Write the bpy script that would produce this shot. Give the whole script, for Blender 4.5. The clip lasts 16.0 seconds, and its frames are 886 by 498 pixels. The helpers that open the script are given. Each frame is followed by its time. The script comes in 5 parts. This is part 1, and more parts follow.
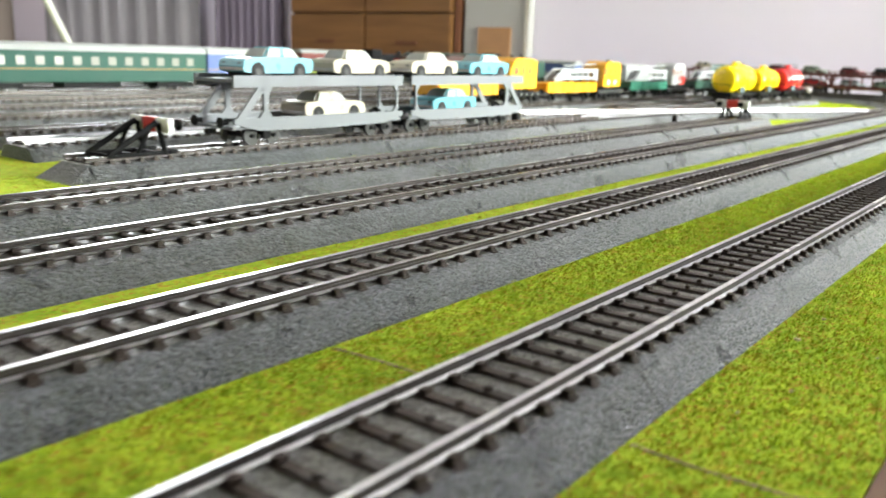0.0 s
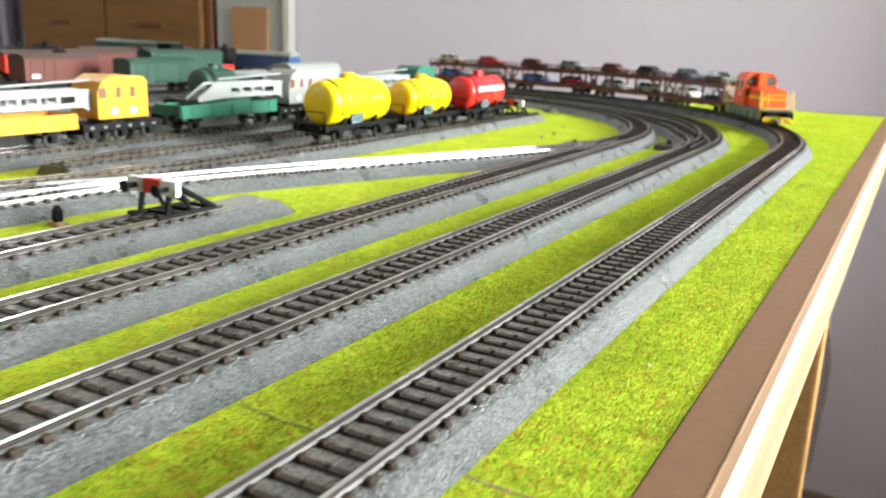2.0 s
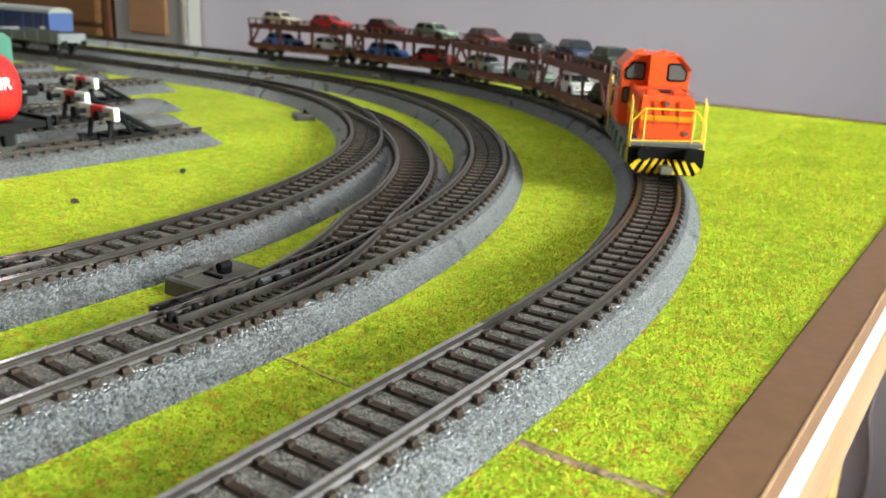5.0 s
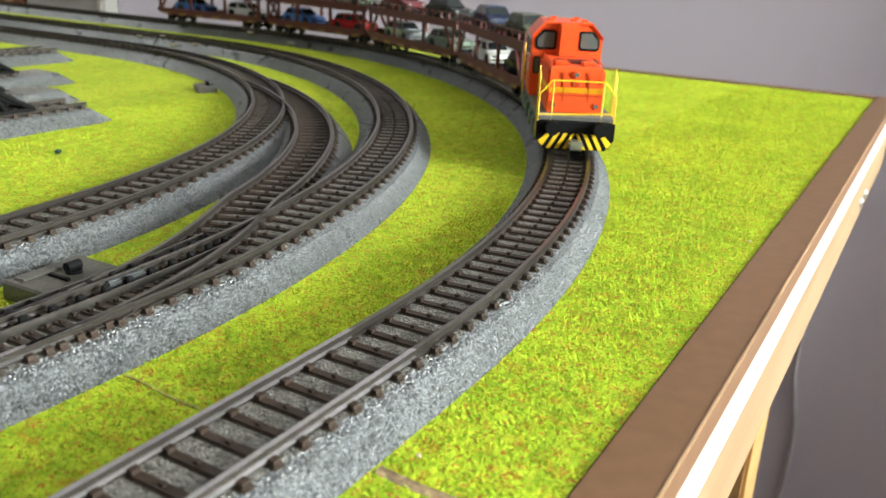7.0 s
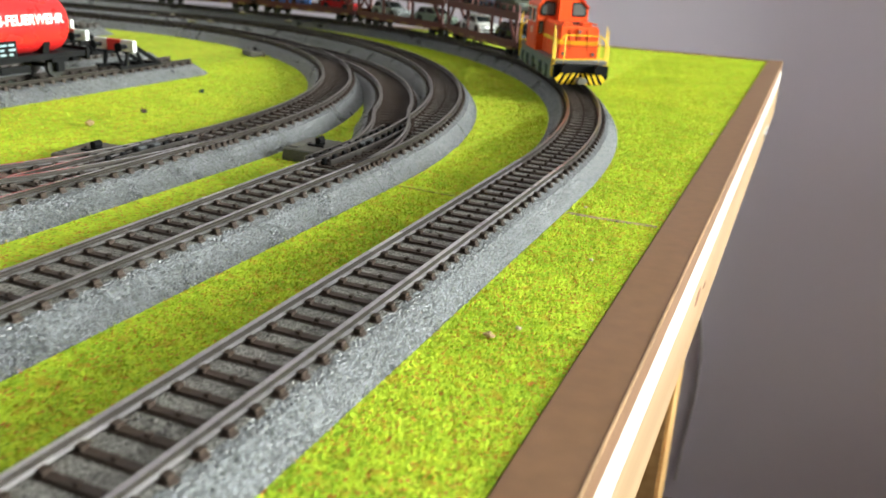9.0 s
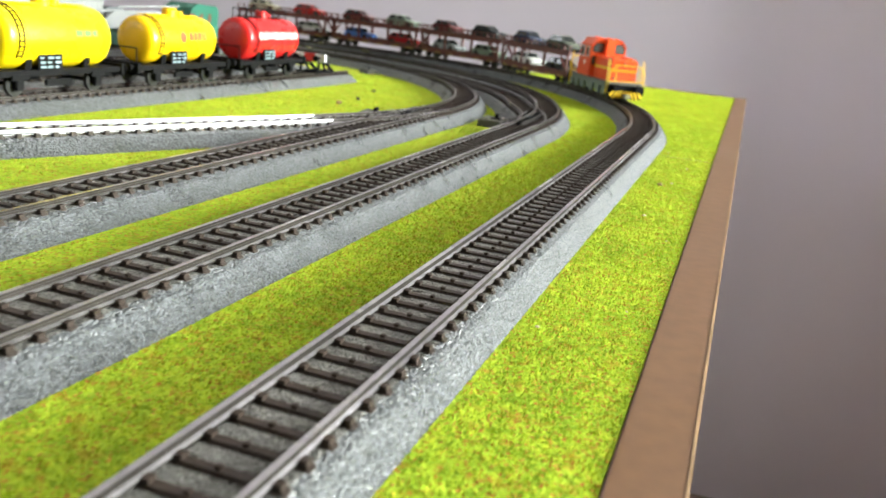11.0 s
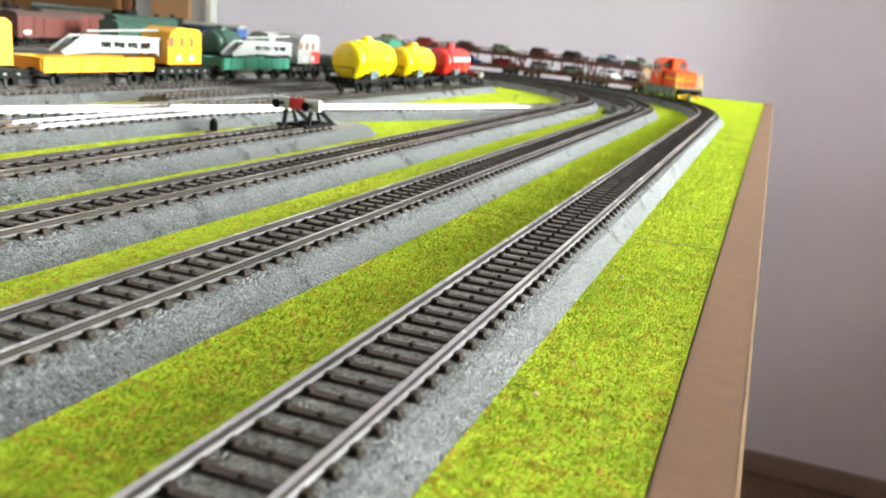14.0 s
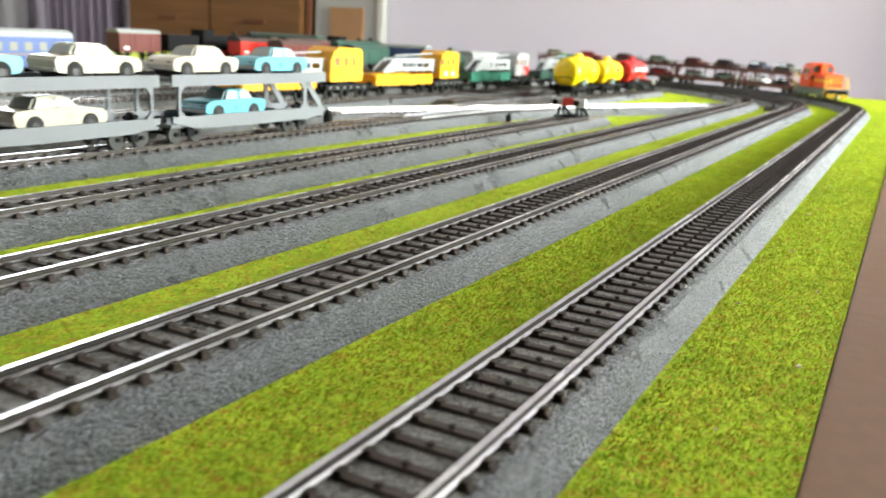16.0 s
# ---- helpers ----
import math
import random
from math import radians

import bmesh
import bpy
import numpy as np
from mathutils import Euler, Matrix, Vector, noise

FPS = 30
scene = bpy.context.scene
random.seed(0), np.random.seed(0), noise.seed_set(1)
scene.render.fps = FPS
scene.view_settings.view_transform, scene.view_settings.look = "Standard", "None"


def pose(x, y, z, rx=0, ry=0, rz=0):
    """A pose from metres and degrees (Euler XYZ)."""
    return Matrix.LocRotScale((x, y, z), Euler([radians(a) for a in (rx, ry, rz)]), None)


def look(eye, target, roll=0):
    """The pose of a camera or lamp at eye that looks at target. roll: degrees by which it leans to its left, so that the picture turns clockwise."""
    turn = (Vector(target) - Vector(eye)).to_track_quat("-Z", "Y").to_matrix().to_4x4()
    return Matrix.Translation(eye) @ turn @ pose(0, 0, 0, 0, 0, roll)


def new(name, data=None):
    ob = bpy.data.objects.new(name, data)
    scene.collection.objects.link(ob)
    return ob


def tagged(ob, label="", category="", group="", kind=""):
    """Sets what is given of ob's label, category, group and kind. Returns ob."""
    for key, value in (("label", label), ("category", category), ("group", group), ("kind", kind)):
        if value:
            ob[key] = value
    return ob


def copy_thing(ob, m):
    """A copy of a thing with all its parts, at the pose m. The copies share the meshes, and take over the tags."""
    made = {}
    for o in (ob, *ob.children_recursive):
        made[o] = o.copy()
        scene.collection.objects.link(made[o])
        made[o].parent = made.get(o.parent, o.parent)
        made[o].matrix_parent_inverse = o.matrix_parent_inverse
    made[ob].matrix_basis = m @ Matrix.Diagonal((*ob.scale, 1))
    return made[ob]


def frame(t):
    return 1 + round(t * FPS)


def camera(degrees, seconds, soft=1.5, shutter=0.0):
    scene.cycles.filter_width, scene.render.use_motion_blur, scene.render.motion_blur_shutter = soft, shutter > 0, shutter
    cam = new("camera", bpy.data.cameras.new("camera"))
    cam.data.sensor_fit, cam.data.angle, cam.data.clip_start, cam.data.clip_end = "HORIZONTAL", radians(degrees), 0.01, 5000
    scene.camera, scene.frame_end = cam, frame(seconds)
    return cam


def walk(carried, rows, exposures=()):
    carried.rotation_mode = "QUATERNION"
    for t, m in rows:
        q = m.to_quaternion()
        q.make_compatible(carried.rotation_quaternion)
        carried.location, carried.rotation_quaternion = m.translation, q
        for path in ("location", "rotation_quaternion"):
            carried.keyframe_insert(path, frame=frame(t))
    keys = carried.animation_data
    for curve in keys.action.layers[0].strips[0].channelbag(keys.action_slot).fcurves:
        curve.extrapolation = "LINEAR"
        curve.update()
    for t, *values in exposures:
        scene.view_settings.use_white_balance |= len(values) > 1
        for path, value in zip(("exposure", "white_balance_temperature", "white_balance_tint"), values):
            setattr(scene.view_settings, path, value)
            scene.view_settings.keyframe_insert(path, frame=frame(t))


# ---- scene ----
# camera: seconds, place in metres, turn to the left, tilt up, lean in degrees
cam = camera(55.73, 16.0, soft=1.5, shutter=0.15)
cam.data.dof.use_dof, cam.data.dof.focus_distance, cam.data.dof.aperture_fstop = True, 0.24, 27.0
PATH = [
    (0, 0.06744, -1.24903, 0.05843, 37.264, -13.189, 1.995),
    (0.5, 0.07271, -1.14083, 0.06770, 35.510, -14.927, 2.291),
    (1, 0.06777, -0.97736, 0.07962, 33.178, -14.974, 2.740),
    (1.5, 0.07786, -0.83973, 0.08503, 30.854, -14.175, 2.420),
    (2, 0.08990, -0.73360, 0.09034, 29.000, -14.410, 2.084),
    (2.5, 0.08145, -0.59696, 0.08168, 27.493, -14.837, 3.110),
    (3, 0.07991, -0.46122, 0.08979, 28.382, -14.307, 3.256),
    (3.5, 0.08979, -0.33053, 0.08427, 30.348, -14.337, 3.443),
    (4, 0.08772, -0.23890, 0.07840, 33.117, -15.210, 2.738),
    (4.5, 0.08868, -0.18876, 0.08544, 34.315, -16.323, 2.580),
    (7, 0.09195, -0.13503, 0.08802, 29.934, -19.302, 2.638),
    (7.5, 0.09291, -0.15430, 0.08382, 28.232, -20.038, 2.405),
    (8, 0.08877, -0.19460, 0.08162, 26.589, -20.488, 2.544),
    (8.5, 0.08802, -0.24067, 0.08548, 24.449, -20.171, 3.014),
    (9, 0.08570, -0.30268, 0.08291, 22.342, -19.455, 3.153),
    (11.5, 0.05850, -0.63377, 0.07453, 17.689, -15.746, 5.902),
    (12, 0.06013, -0.70742, 0.08085, 17.546, -16.305, 4.921),
    (12.5, 0.05545, -0.75853, 0.07406, 18.276, -15.403, 5.395),
    (13, 0.05724, -0.80126, 0.07291, 18.659, -14.908, 5.636),
    (13.5, 0.06001, -0.85473, 0.06931, 19.357, -14.766, 5.251),
    (14, 0.05869, -0.90739, 0.06896, 20.130, -14.460, 4.941),
    (14.5, 0.05444, -0.97666, 0.06943, 20.301, -13.739, 4.394),
    (15, 0.05989, -1.03942, 0.07033, 20.749, -13.178, 4.025),
    (15.5, 0.05826, -1.09441, 0.07021, 22.662, -13.342, 3.578),
    (16, 0.05617, -1.15704, 0.06918, 28.156, -14.163, 3.112),
]


def aim(x, y, z, yaw, pitch, roll):
    return pose(x, y, z) @ pose(0, 0, 0, 0, 0, yaw) @ pose(0, 0, 0, 90 + pitch) @ pose(0, 0, 0, 0, 0, roll)


walk(cam, [(t, aim(*row)) for t, *row in PATH], [(0, 1.44), (1, 1.26), (2.5, 0.86), (4.5, 0.47), (7, 0.5), (8, 0.42), (9, 0.52), (11.5, 0.88), (12.5, 1.0), (14, 1.2), (15, 1.3), (16, 1.24)])

# ---- light ----
world = bpy.data.worlds.new("sky")
scene.world = world
world.use_nodes = True
sky = world.node_tree.nodes.new("ShaderNodeTexSky")
sky.sky_type, sky.sun_disc, sky.sun_elevation, sky.sun_rotation = "NISHITA", False, radians(35), radians(120)
back = world.node_tree.nodes["Background"]
back.inputs["Strength"].default_value = 0.10
world.node_tree.links.new(sky.outputs[0], back.inputs["Color"])


def window_light(name, matrix, wide, high, watts, colour):
    lamp = bpy.data.lights.new(name, "AREA")
    lamp.shape, lamp.size, lamp.size_y, lamp.energy, lamp.color = "RECTANGLE", wide, high, watts, colour
    ob = new(name, lamp)
    ob.matrix_world = matrix
    return ob


window_light("window_daylight_east", look((3.04, 0.44, 0.75), (-0.3, 0.0, 0.1)), 1.0, 1.1, 235, (0.93, 1.0, 0.90))
# assumed source: a weak warm fill added from the south
window_light("added_fill_south", look((-2.3, -2.74, 0.95), (-1.2, 0.6, 0.3)), 2.2, 1.2, 9, (1.0, 0.95, 0.88))
window_light("window_daylight_north", look((-3.4, 1.01, 0.93), (-3.2, -0.6, 0.45)), 1.8, 1.15, 28, (0.95, 0.99, 1.0))


# ---- materials ----


def material(name, colour, rough=0.6, metal=0.0, vary=0.15, scale=40.0, fine=0.0, bump=0.0, bump_scale=300.0, hue=0.0, island=0.0, objrand=0.0, coat=0.0, grains=0.0):
    """A surface with broad and fine changes of tone, in metres of the object's own space."""
    m = bpy.data.materials.new(name)
    m.use_nodes = True
    nt = m.node_tree
    b = nt.nodes["Principled BSDF"]
    b.inputs["Roughness"].default_value, b.inputs["Metallic"].default_value = rough, metal
    if coat:
        b.inputs["Coat Weight"].default_value, b.inputs["Coat Roughness"].default_value = coat, 0.12
    tc = nt.nodes.new("ShaderNodeTexCoord")
    n1 = nt.nodes.new("ShaderNodeTexNoise")
    n1.inputs["Scale"].default_value, n1.inputs["Detail"].default_value = scale, 4.0
    nt.links.new(tc.outputs["Object"], n1.inputs["Vector"])
    hsv = nt.nodes.new("ShaderNodeHueSaturation")
    hsv.inputs["Color"].default_value = (*colour, 1)
    ramp = nt.nodes.new("ShaderNodeMapRange")
    ramp.inputs["From Min"].default_value, ramp.inputs["From Max"].default_value = 0.3, 0.7
    ramp.inputs["To Min"].default_value, ramp.inputs["To Max"].default_value = 1 - vary, 1 + vary
    nt.links.new(n1.outputs["Fac"], ramp.inputs["Value"])
    value = ramp.outputs["Result"]
    n2 = nt.nodes.new("ShaderNodeTexNoise")
    n2.inputs["Scale"].default_value, n2.inputs["Detail"].default_value = bump_scale, 3.0
    nt.links.new(tc.outputs["Object"], n2.inputs["Vector"])
    speck, relief = n2.outputs["Fac"], n2.outputs["Fac"]
    if grains:
        vo = nt.nodes.new("ShaderNodeTexVoronoi")
        vo.inputs["Scale"].default_value = grains
        nt.links.new(tc.outputs["Object"], vo.inputs["Vector"])
        sep = nt.nodes.new("ShaderNodeSeparateColor")
        nt.links.new(vo.outputs["Color"], sep.inputs["Color"])
        inv = nt.nodes.new("ShaderNodeMath")
        inv.operation = "SUBTRACT"
        inv.inputs[0].default_value = 1.0
        nt.links.new(vo.outputs["Distance"], inv.inputs[1])
        speck, relief = sep.outputs["Red"], inv.outputs[0]
    if fine:
        r2 = nt.nodes.new("ShaderNodeMapRange")
        r2.inputs["From Min"].default_value, r2.inputs["From Max"].default_value = (0.0, 1.0) if grains else (0.3, 0.7)
        r2.inputs["To Min"].default_value, r2.inputs["To Max"].default_value = 1 - fine, 1 + fine
        nt.links.new(speck, r2.inputs["Value"])
        mul = nt.nodes.new("ShaderNodeMath")
        mul.operation = "MULTIPLY"
        nt.links.new(value, mul.inputs[0]), nt.links.new(r2.outputs["Result"], mul.inputs[1])
        value = mul.outputs[0]
    if island or objrand:
        source = nt.nodes.new("ShaderNodeNewGeometry").outputs["Random Per Island"] if island else nt.nodes.new("ShaderNodeObjectInfo").outputs["Random"]
        amount = island or objrand
        r3 = nt.nodes.new("ShaderNodeMapRange")
        r3.inputs["To Min"].default_value, r3.inputs["To Max"].default_value = 1 - amount, 1 + amount
        nt.links.new(source, r3.inputs["Value"])
        mul = nt.nodes.new("ShaderNodeMath")
        mul.operation = "MULTIPLY"
        nt.links.new(value, mul.inputs[0]), nt.links.new(r3.outputs["Result"], mul.inputs[1])
        value = mul.outputs[0]
    nt.links.new(value, hsv.inputs["Value"])
    if hue:
        r4 = nt.nodes.new("ShaderNodeMapRange")
        r4.inputs["To Min"].default_value, r4.inputs["To Max"].default_value = 0.5 - hue, 0.5 + hue
        if island:
            white = nt.nodes.new("ShaderNodeTexWhiteNoise")
            white.noise_dimensions = "1D"
            nt.links.new(source, white.inputs["W"])
            nt.links.new(white.outputs["Value"], r4.inputs["Value"])
        else:
            nt.links.new(n2.outputs["Fac"], r4.inputs["Value"])
        nt.links.new(r4.outputs["Result"], hsv.inputs["Hue"])
    nt.links.new(hsv.outputs["Color"], b.inputs["Base Color"])
    rr = nt.nodes.new("ShaderNodeMapRange")
    rr.inputs["To Min"].default_value, rr.inputs["To Max"].default_value = max(0.02, rough - 0.1), min(1.0, rough + 0.1)
    nt.links.new(n1.outputs["Fac"], rr.inputs["Value"])
    nt.links.new(rr.outputs["Result"], b.inputs["Roughness"])
    if bump:
        bp = nt.nodes.new("ShaderNodeBump")
        bp.inputs["Strength"].default_value, bp.inputs["Distance"].default_value = min(1.0, bump), 0.0009 if grains else 0.0006
        nt.links.new(relief, bp.inputs["Height"])
        nt.links.new(bp.outputs["Normal"], b.inputs["Normal"])
    return m


def wood(name, colour, dark, along=(1, 14, 14), scale=6.0, rough=0.5):
    """Grain stretched along one axis."""
    m = material(name, colour, rough, vary=0.1, scale=8)
    nt = m.node_tree
    b = nt.nodes["Principled BSDF"]
    tc, mp, nz = nt.nodes.new("ShaderNodeTexCoord"), nt.nodes.new("ShaderNodeMapping"), nt.nodes.new("ShaderNodeTexNoise")
    mp.inputs["Scale"].default_value = along
    nz.inputs["Scale"].default_value, nz.inputs["Detail"].default_value, nz.inputs["Distortion"].default_value = scale, 6.0, 0.6
    nt.links.new(tc.outputs["Object"], mp.inputs["Vector"]), nt.links.new(mp.outputs["Vector"], nz.inputs["Vector"])
    cr = nt.nodes.new("ShaderNodeValToRGB")
    cr.color_ramp.elements[0].position, cr.color_ramp.elements[0].color = 0.35, (*dark, 1)
    cr.color_ramp.elements[1].position, cr.color_ramp.elements[1].color = 0.65, (*colour, 1)
    nt.links.new(nz.outputs["Fac"], cr.inputs["Fac"])
    nt.links.new(cr.outputs["Color"], b.inputs["Base Color"])
    return m


def flock_material(name, fibres):
    """Flock: clumps of two greens, with single orange, rust and dark fibres among them."""
    m = bpy.data.materials.new(name)
    m.use_nodes = True
    nt = m.node_tree
    b = nt.nodes["Principled BSDF"]
    b.inputs["Roughness"].default_value, b.inputs["Specular IOR Level"].default_value = 0.85, 0.15
    tc, clump, broad = nt.nodes.new("ShaderNodeTexCoord"), nt.nodes.new("ShaderNodeTexNoise"), nt.nodes.new("ShaderNodeTexNoise")
    clump.inputs["Scale"].default_value, clump.inputs["Detail"].default_value = 190.0, 3.0
    broad.inputs["Scale"].default_value = 24.0
    for n in (clump, broad):
        nt.links.new(tc.outputs["Object"], n.inputs["Vector"])
    add = nt.nodes.new("ShaderNodeMath")
    add.operation = "MULTIPLY_ADD"
    add.inputs[1].default_value = 0.68
    nt.links.new(broad.outputs["Fac"], add.inputs[0]), nt.links.new(clump.outputs["Fac"], add.inputs[2])
    green = nt.nodes.new("ShaderNodeValToRGB")
    green.color_ramp.elements[0].position, green.color_ramp.elements[0].color = 0.69, (0.262, 0.42, 0.025, 1)
    green.color_ramp.elements[1].position, green.color_ramp.elements[1].color = 0.97, (0.535, 0.67, 0.05, 1)
    nt.links.new(add.outputs[0], green.inputs["Fac"])
    if fibres:
        single = nt.nodes.new("ShaderNodeNewGeometry").outputs["Random Per Island"]
    else:
        cells, split = nt.nodes.new("ShaderNodeTexVoronoi"), nt.nodes.new("ShaderNodeSeparateColor")
        cells.inputs["Scale"].default_value = 1500.0
        nt.links.new(tc.outputs["Object"], cells.inputs["Vector"]), nt.links.new(cells.outputs["Color"], split.inputs["Color"])
        single = split.outputs["Red"]
        rough, bump = nt.nodes.new("ShaderNodeTexNoise"), nt.nodes.new("ShaderNodeBump")
        rough.inputs["Scale"].default_value = 900.0
        bump.inputs["Distance"].default_value = 0.0008
        nt.links.new(tc.outputs["Object"], rough.inputs["Vector"])
        nt.links.new(rough.outputs["Fac"], bump.inputs["Height"]), nt.links.new(bump.outputs["Normal"], b.inputs["Normal"])
    odd = nt.nodes.new("ShaderNodeValToRGB")
    odd.color_ramp.interpolation = "CONSTANT"
    stops = ((0.0, (0.52, 0.20, 0.04, 1)), (0.055, (0.40, 0.17, 0.04, 1)), (0.09, (0.21, 0.33, 0.014, 1)), (0.16, (0.315, 0.47, 0.03, 1)), (0.5, (0.465, 0.625, 0.04, 1)), (0.8, (0.64, 0.67, 0.03, 1)))
    for k, (pos, col) in enumerate(stops):
        e = odd.color_ramp.elements[k] if k < 2 else odd.color_ramp.elements.new(pos)
        e.position, e.color = pos, col
    nt.links.new(single, odd.inputs["Fac"])
    pick = nt.nodes.new("ShaderNodeMapRange")
    pick.interpolation_type = "LINEAR"
    pick.inputs["From Min"].default_value, pick.inputs["From Max"].default_value = 0.16, 0.165
    pick.inputs["To Min"].default_value, pick.inputs["To Max"].default_value = 1.0, 0.4
    nt.links.new(single, pick.inputs["Value"])
    mix = nt.nodes.new("ShaderNodeMix")
    mix.data_type = "RGBA"
    nt.links.new(pick.outputs["Result"], mix.inputs["Factor"])
    nt.links.new(green.outputs["Color"], mix.inputs["A"]), nt.links.new(odd.outputs["Color"], mix.inputs["B"])
    rust, spot = nt.nodes.new("ShaderNodeTexNoise"), nt.nodes.new("ShaderNodeMapRange")
    rust.inputs["Scale"].default_value, rust.inputs["Detail"].default_value = 240.0, 2.0
    nt.links.new(tc.outputs["Object"], rust.inputs["Vector"]), nt.links.new(rust.outputs["Fac"], spot.inputs["Value"])
    spot.inputs["From Min"].default_value, spot.inputs["From Max"].default_value = 0.56, 0.70
    spot.inputs["To Min"].default_value, spot.inputs["To Max"].default_value = 0.0, 0.60
    warm = nt.nodes.new("ShaderNodeMix")
    warm.data_type = "RGBA"
    warm.inputs["B"].default_value = (0.46, 0.28, 0.03, 1)
    nt.links.new(spot.outputs["Result"], warm.inputs["Factor"]), nt.links.new(mix.outputs["Result"], warm.inputs["A"])
    nt.links.new(warm.outputs["Result"], b.inputs["Base Color"])
    return m


BLADE = flock_material("grass_fibre", True)
CABLE = material("cable_grey", (0.50, 0.46, 0.49), 0.6, vary=0.2, scale=30)
TAN_EDGE = material("tan_highlight", (0.36, 0.23, 0.13), 0.6, vary=0.3, scale=40)
GRASS = flock_material("grass_mat", False)
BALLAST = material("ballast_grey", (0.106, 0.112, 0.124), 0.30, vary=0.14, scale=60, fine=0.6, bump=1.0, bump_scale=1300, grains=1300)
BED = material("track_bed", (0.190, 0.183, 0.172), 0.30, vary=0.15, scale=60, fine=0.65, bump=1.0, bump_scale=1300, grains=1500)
for stone in (BALLAST, BED):
    stone.node_tree.nodes["Principled BSDF"].inputs["Specular IOR Level"].default_value = 1.0
SLEEPER = material("sleeper_brown", (0.034, 0.020, 0.014), 0.55, vary=0.12, scale=60, fine=0.2, bump=0.4, bump_scale=900, objrand=0.12)
# darker copy of the rail metal: weak reflections in the curve put into colour
RAIL_DIM = material("rail_dim", (0.25, 0.234, 0.222), 0.32, 1.0, vary=0.15, scale=30, fine=0.1, bump=0.1)
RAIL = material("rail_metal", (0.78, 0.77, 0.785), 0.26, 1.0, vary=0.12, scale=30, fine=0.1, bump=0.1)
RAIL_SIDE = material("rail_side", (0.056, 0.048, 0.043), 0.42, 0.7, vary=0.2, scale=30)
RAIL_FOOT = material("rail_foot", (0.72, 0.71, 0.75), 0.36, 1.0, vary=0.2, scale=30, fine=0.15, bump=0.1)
RAIL_NEW = material("rail_new", (0.095, 0.10, 0.107), 0.55, 0.9, vary=0.08, scale=30)
JOINT = material("bed_joint_dark", (0.085, 0.085, 0.085), 0.6, vary=0.2, scale=100)
BROWN = material("brown_edge_veneer", (0.165, 0.085, 0.042), 0.5, vary=0.05, scale=6, fine=0.08, bump=0.1, bump_scale=200)
PINE_PALE = wood("pale_pine_wood", (0.56, 0.53, 0.48), (0.50, 0.45, 0.38), (14, 1, 14), 5)
PINE = wood("pine_wood", (0.33, 0.225, 0.13), (0.26, 0.165, 0.085), (14, 1, 14), 5)
PINE_DARK = wood("pine_wood_aged", (0.50, 0.30, 0.12), (0.40, 0.22, 0.08), (14, 1, 14), 5)
WALL = material("lilac_wall_paint", (0.70, 0.65, 0.755), 0.9, vary=0.02, scale=2, bump=0.15, bump_scale=120)
SKIRTING = material("brown_skirting", (0.24, 0.17, 0.15), 0.6, vary=0.1, scale=8)
# dark tone for walls out of view, chosen to cut bounced light
LOW_BOUNCE_WALL = material("brown_wall", (0.13, 0.10, 0.085), 0.7, vary=0.15, scale=3, bump=0.1, bump_scale=60)
WHITE = material("white_paint", (0.36, 0.35, 0.34), 0.6, vary=0.05, scale=5, bump=0.05)
FLOOR = material("dark_floor", (0.075, 0.044, 0.028), 0.5, vary=0.2, scale=5)
CEIL = material("ceiling_white", (0.75, 0.74, 0.73), 0.9, vary=0.02, scale=3)
OAK = wood("oak_veneer", (0.20, 0.094, 0.030), (0.15, 0.068, 0.021), (1, 12, 12), 3, 0.4)
OAK_DARK = material("dark_wood", (0.14, 0.05, 0.02), 0.5, vary=0.15, scale=10)
BLACK = material("black_plastic", (0.008, 0.008, 0.009), 0.55, vary=0.2, scale=80)
BLACK.node_tree.nodes["Principled BSDF"].inputs["Specular IOR Level"].default_value = 0.08

# ---- building ----
MM = 0.001


def mesh_of(name, verts, faces, mats, index=None, smooth=False):
    me = bpy.data.meshes.new(name)
    me.from_pydata([tuple(c * MM for c in v) for v in verts], [], faces)
    for m in mats if isinstance(mats, (list, tuple)) else [mats]:
        me.materials.append(m)
    if index is not None:
        me.polygons.foreach_set("material_index", index)
    if smooth:
        me.polygons.foreach_set("use_smooth", [True] * len(me.polygons))
    me.update()
    return me


def bm_mesh(name, bm, mat, smooth=False):
    bmesh.ops.recalc_face_normals(bm, faces=bm.faces)
    me = bpy.data.meshes.new(name)
    bm.to_mesh(me)
    bm.free()
    me.transform(Matrix.Scale(MM, 4))
    for m in mat if isinstance(mat, (list, tuple)) else [mat]:
        me.materials.append(m)
    if smooth:
        for p in me.polygons:
            p.use_smooth = True
    return me


def part(name, bm, mat, parent, label="", smooth=False):
    ob = new(name, bm_mesh(name, bm, mat, smooth) if isinstance(bm, bmesh.types.BMesh) else bm)
    ob.parent = parent
    return tagged(ob, label) if label else ob


def thing(name, label, category, group="", kind="", at=(0, 0, 0), turn=0.0):
    ob = new(name)
    ob.matrix_world = pose(at[0] * MM, at[1] * MM, at[2] * MM, 0, 0, turn)
    return tagged(ob, label, category, group, kind)


def add_box(bm, x0, x1, y0, y1, z0, z1, bevel=0.0):
    r = bmesh.ops.create_cube(bm, size=1.0)
    for v in r["verts"]:
        v.co = Vector(((x0 + x1) / 2 + v.co.x * (x1 - x0), (y0 + y1) / 2 + v.co.y * (y1 - y0), (z0 + z1) / 2 + v.co.z * (z1 - z0)))
    if bevel:
        bmesh.ops.bevel(bm, geom=list({e for v in r["verts"] for e in v.link_edges}), offset=bevel, segments=2, affect="EDGES")
    return bm


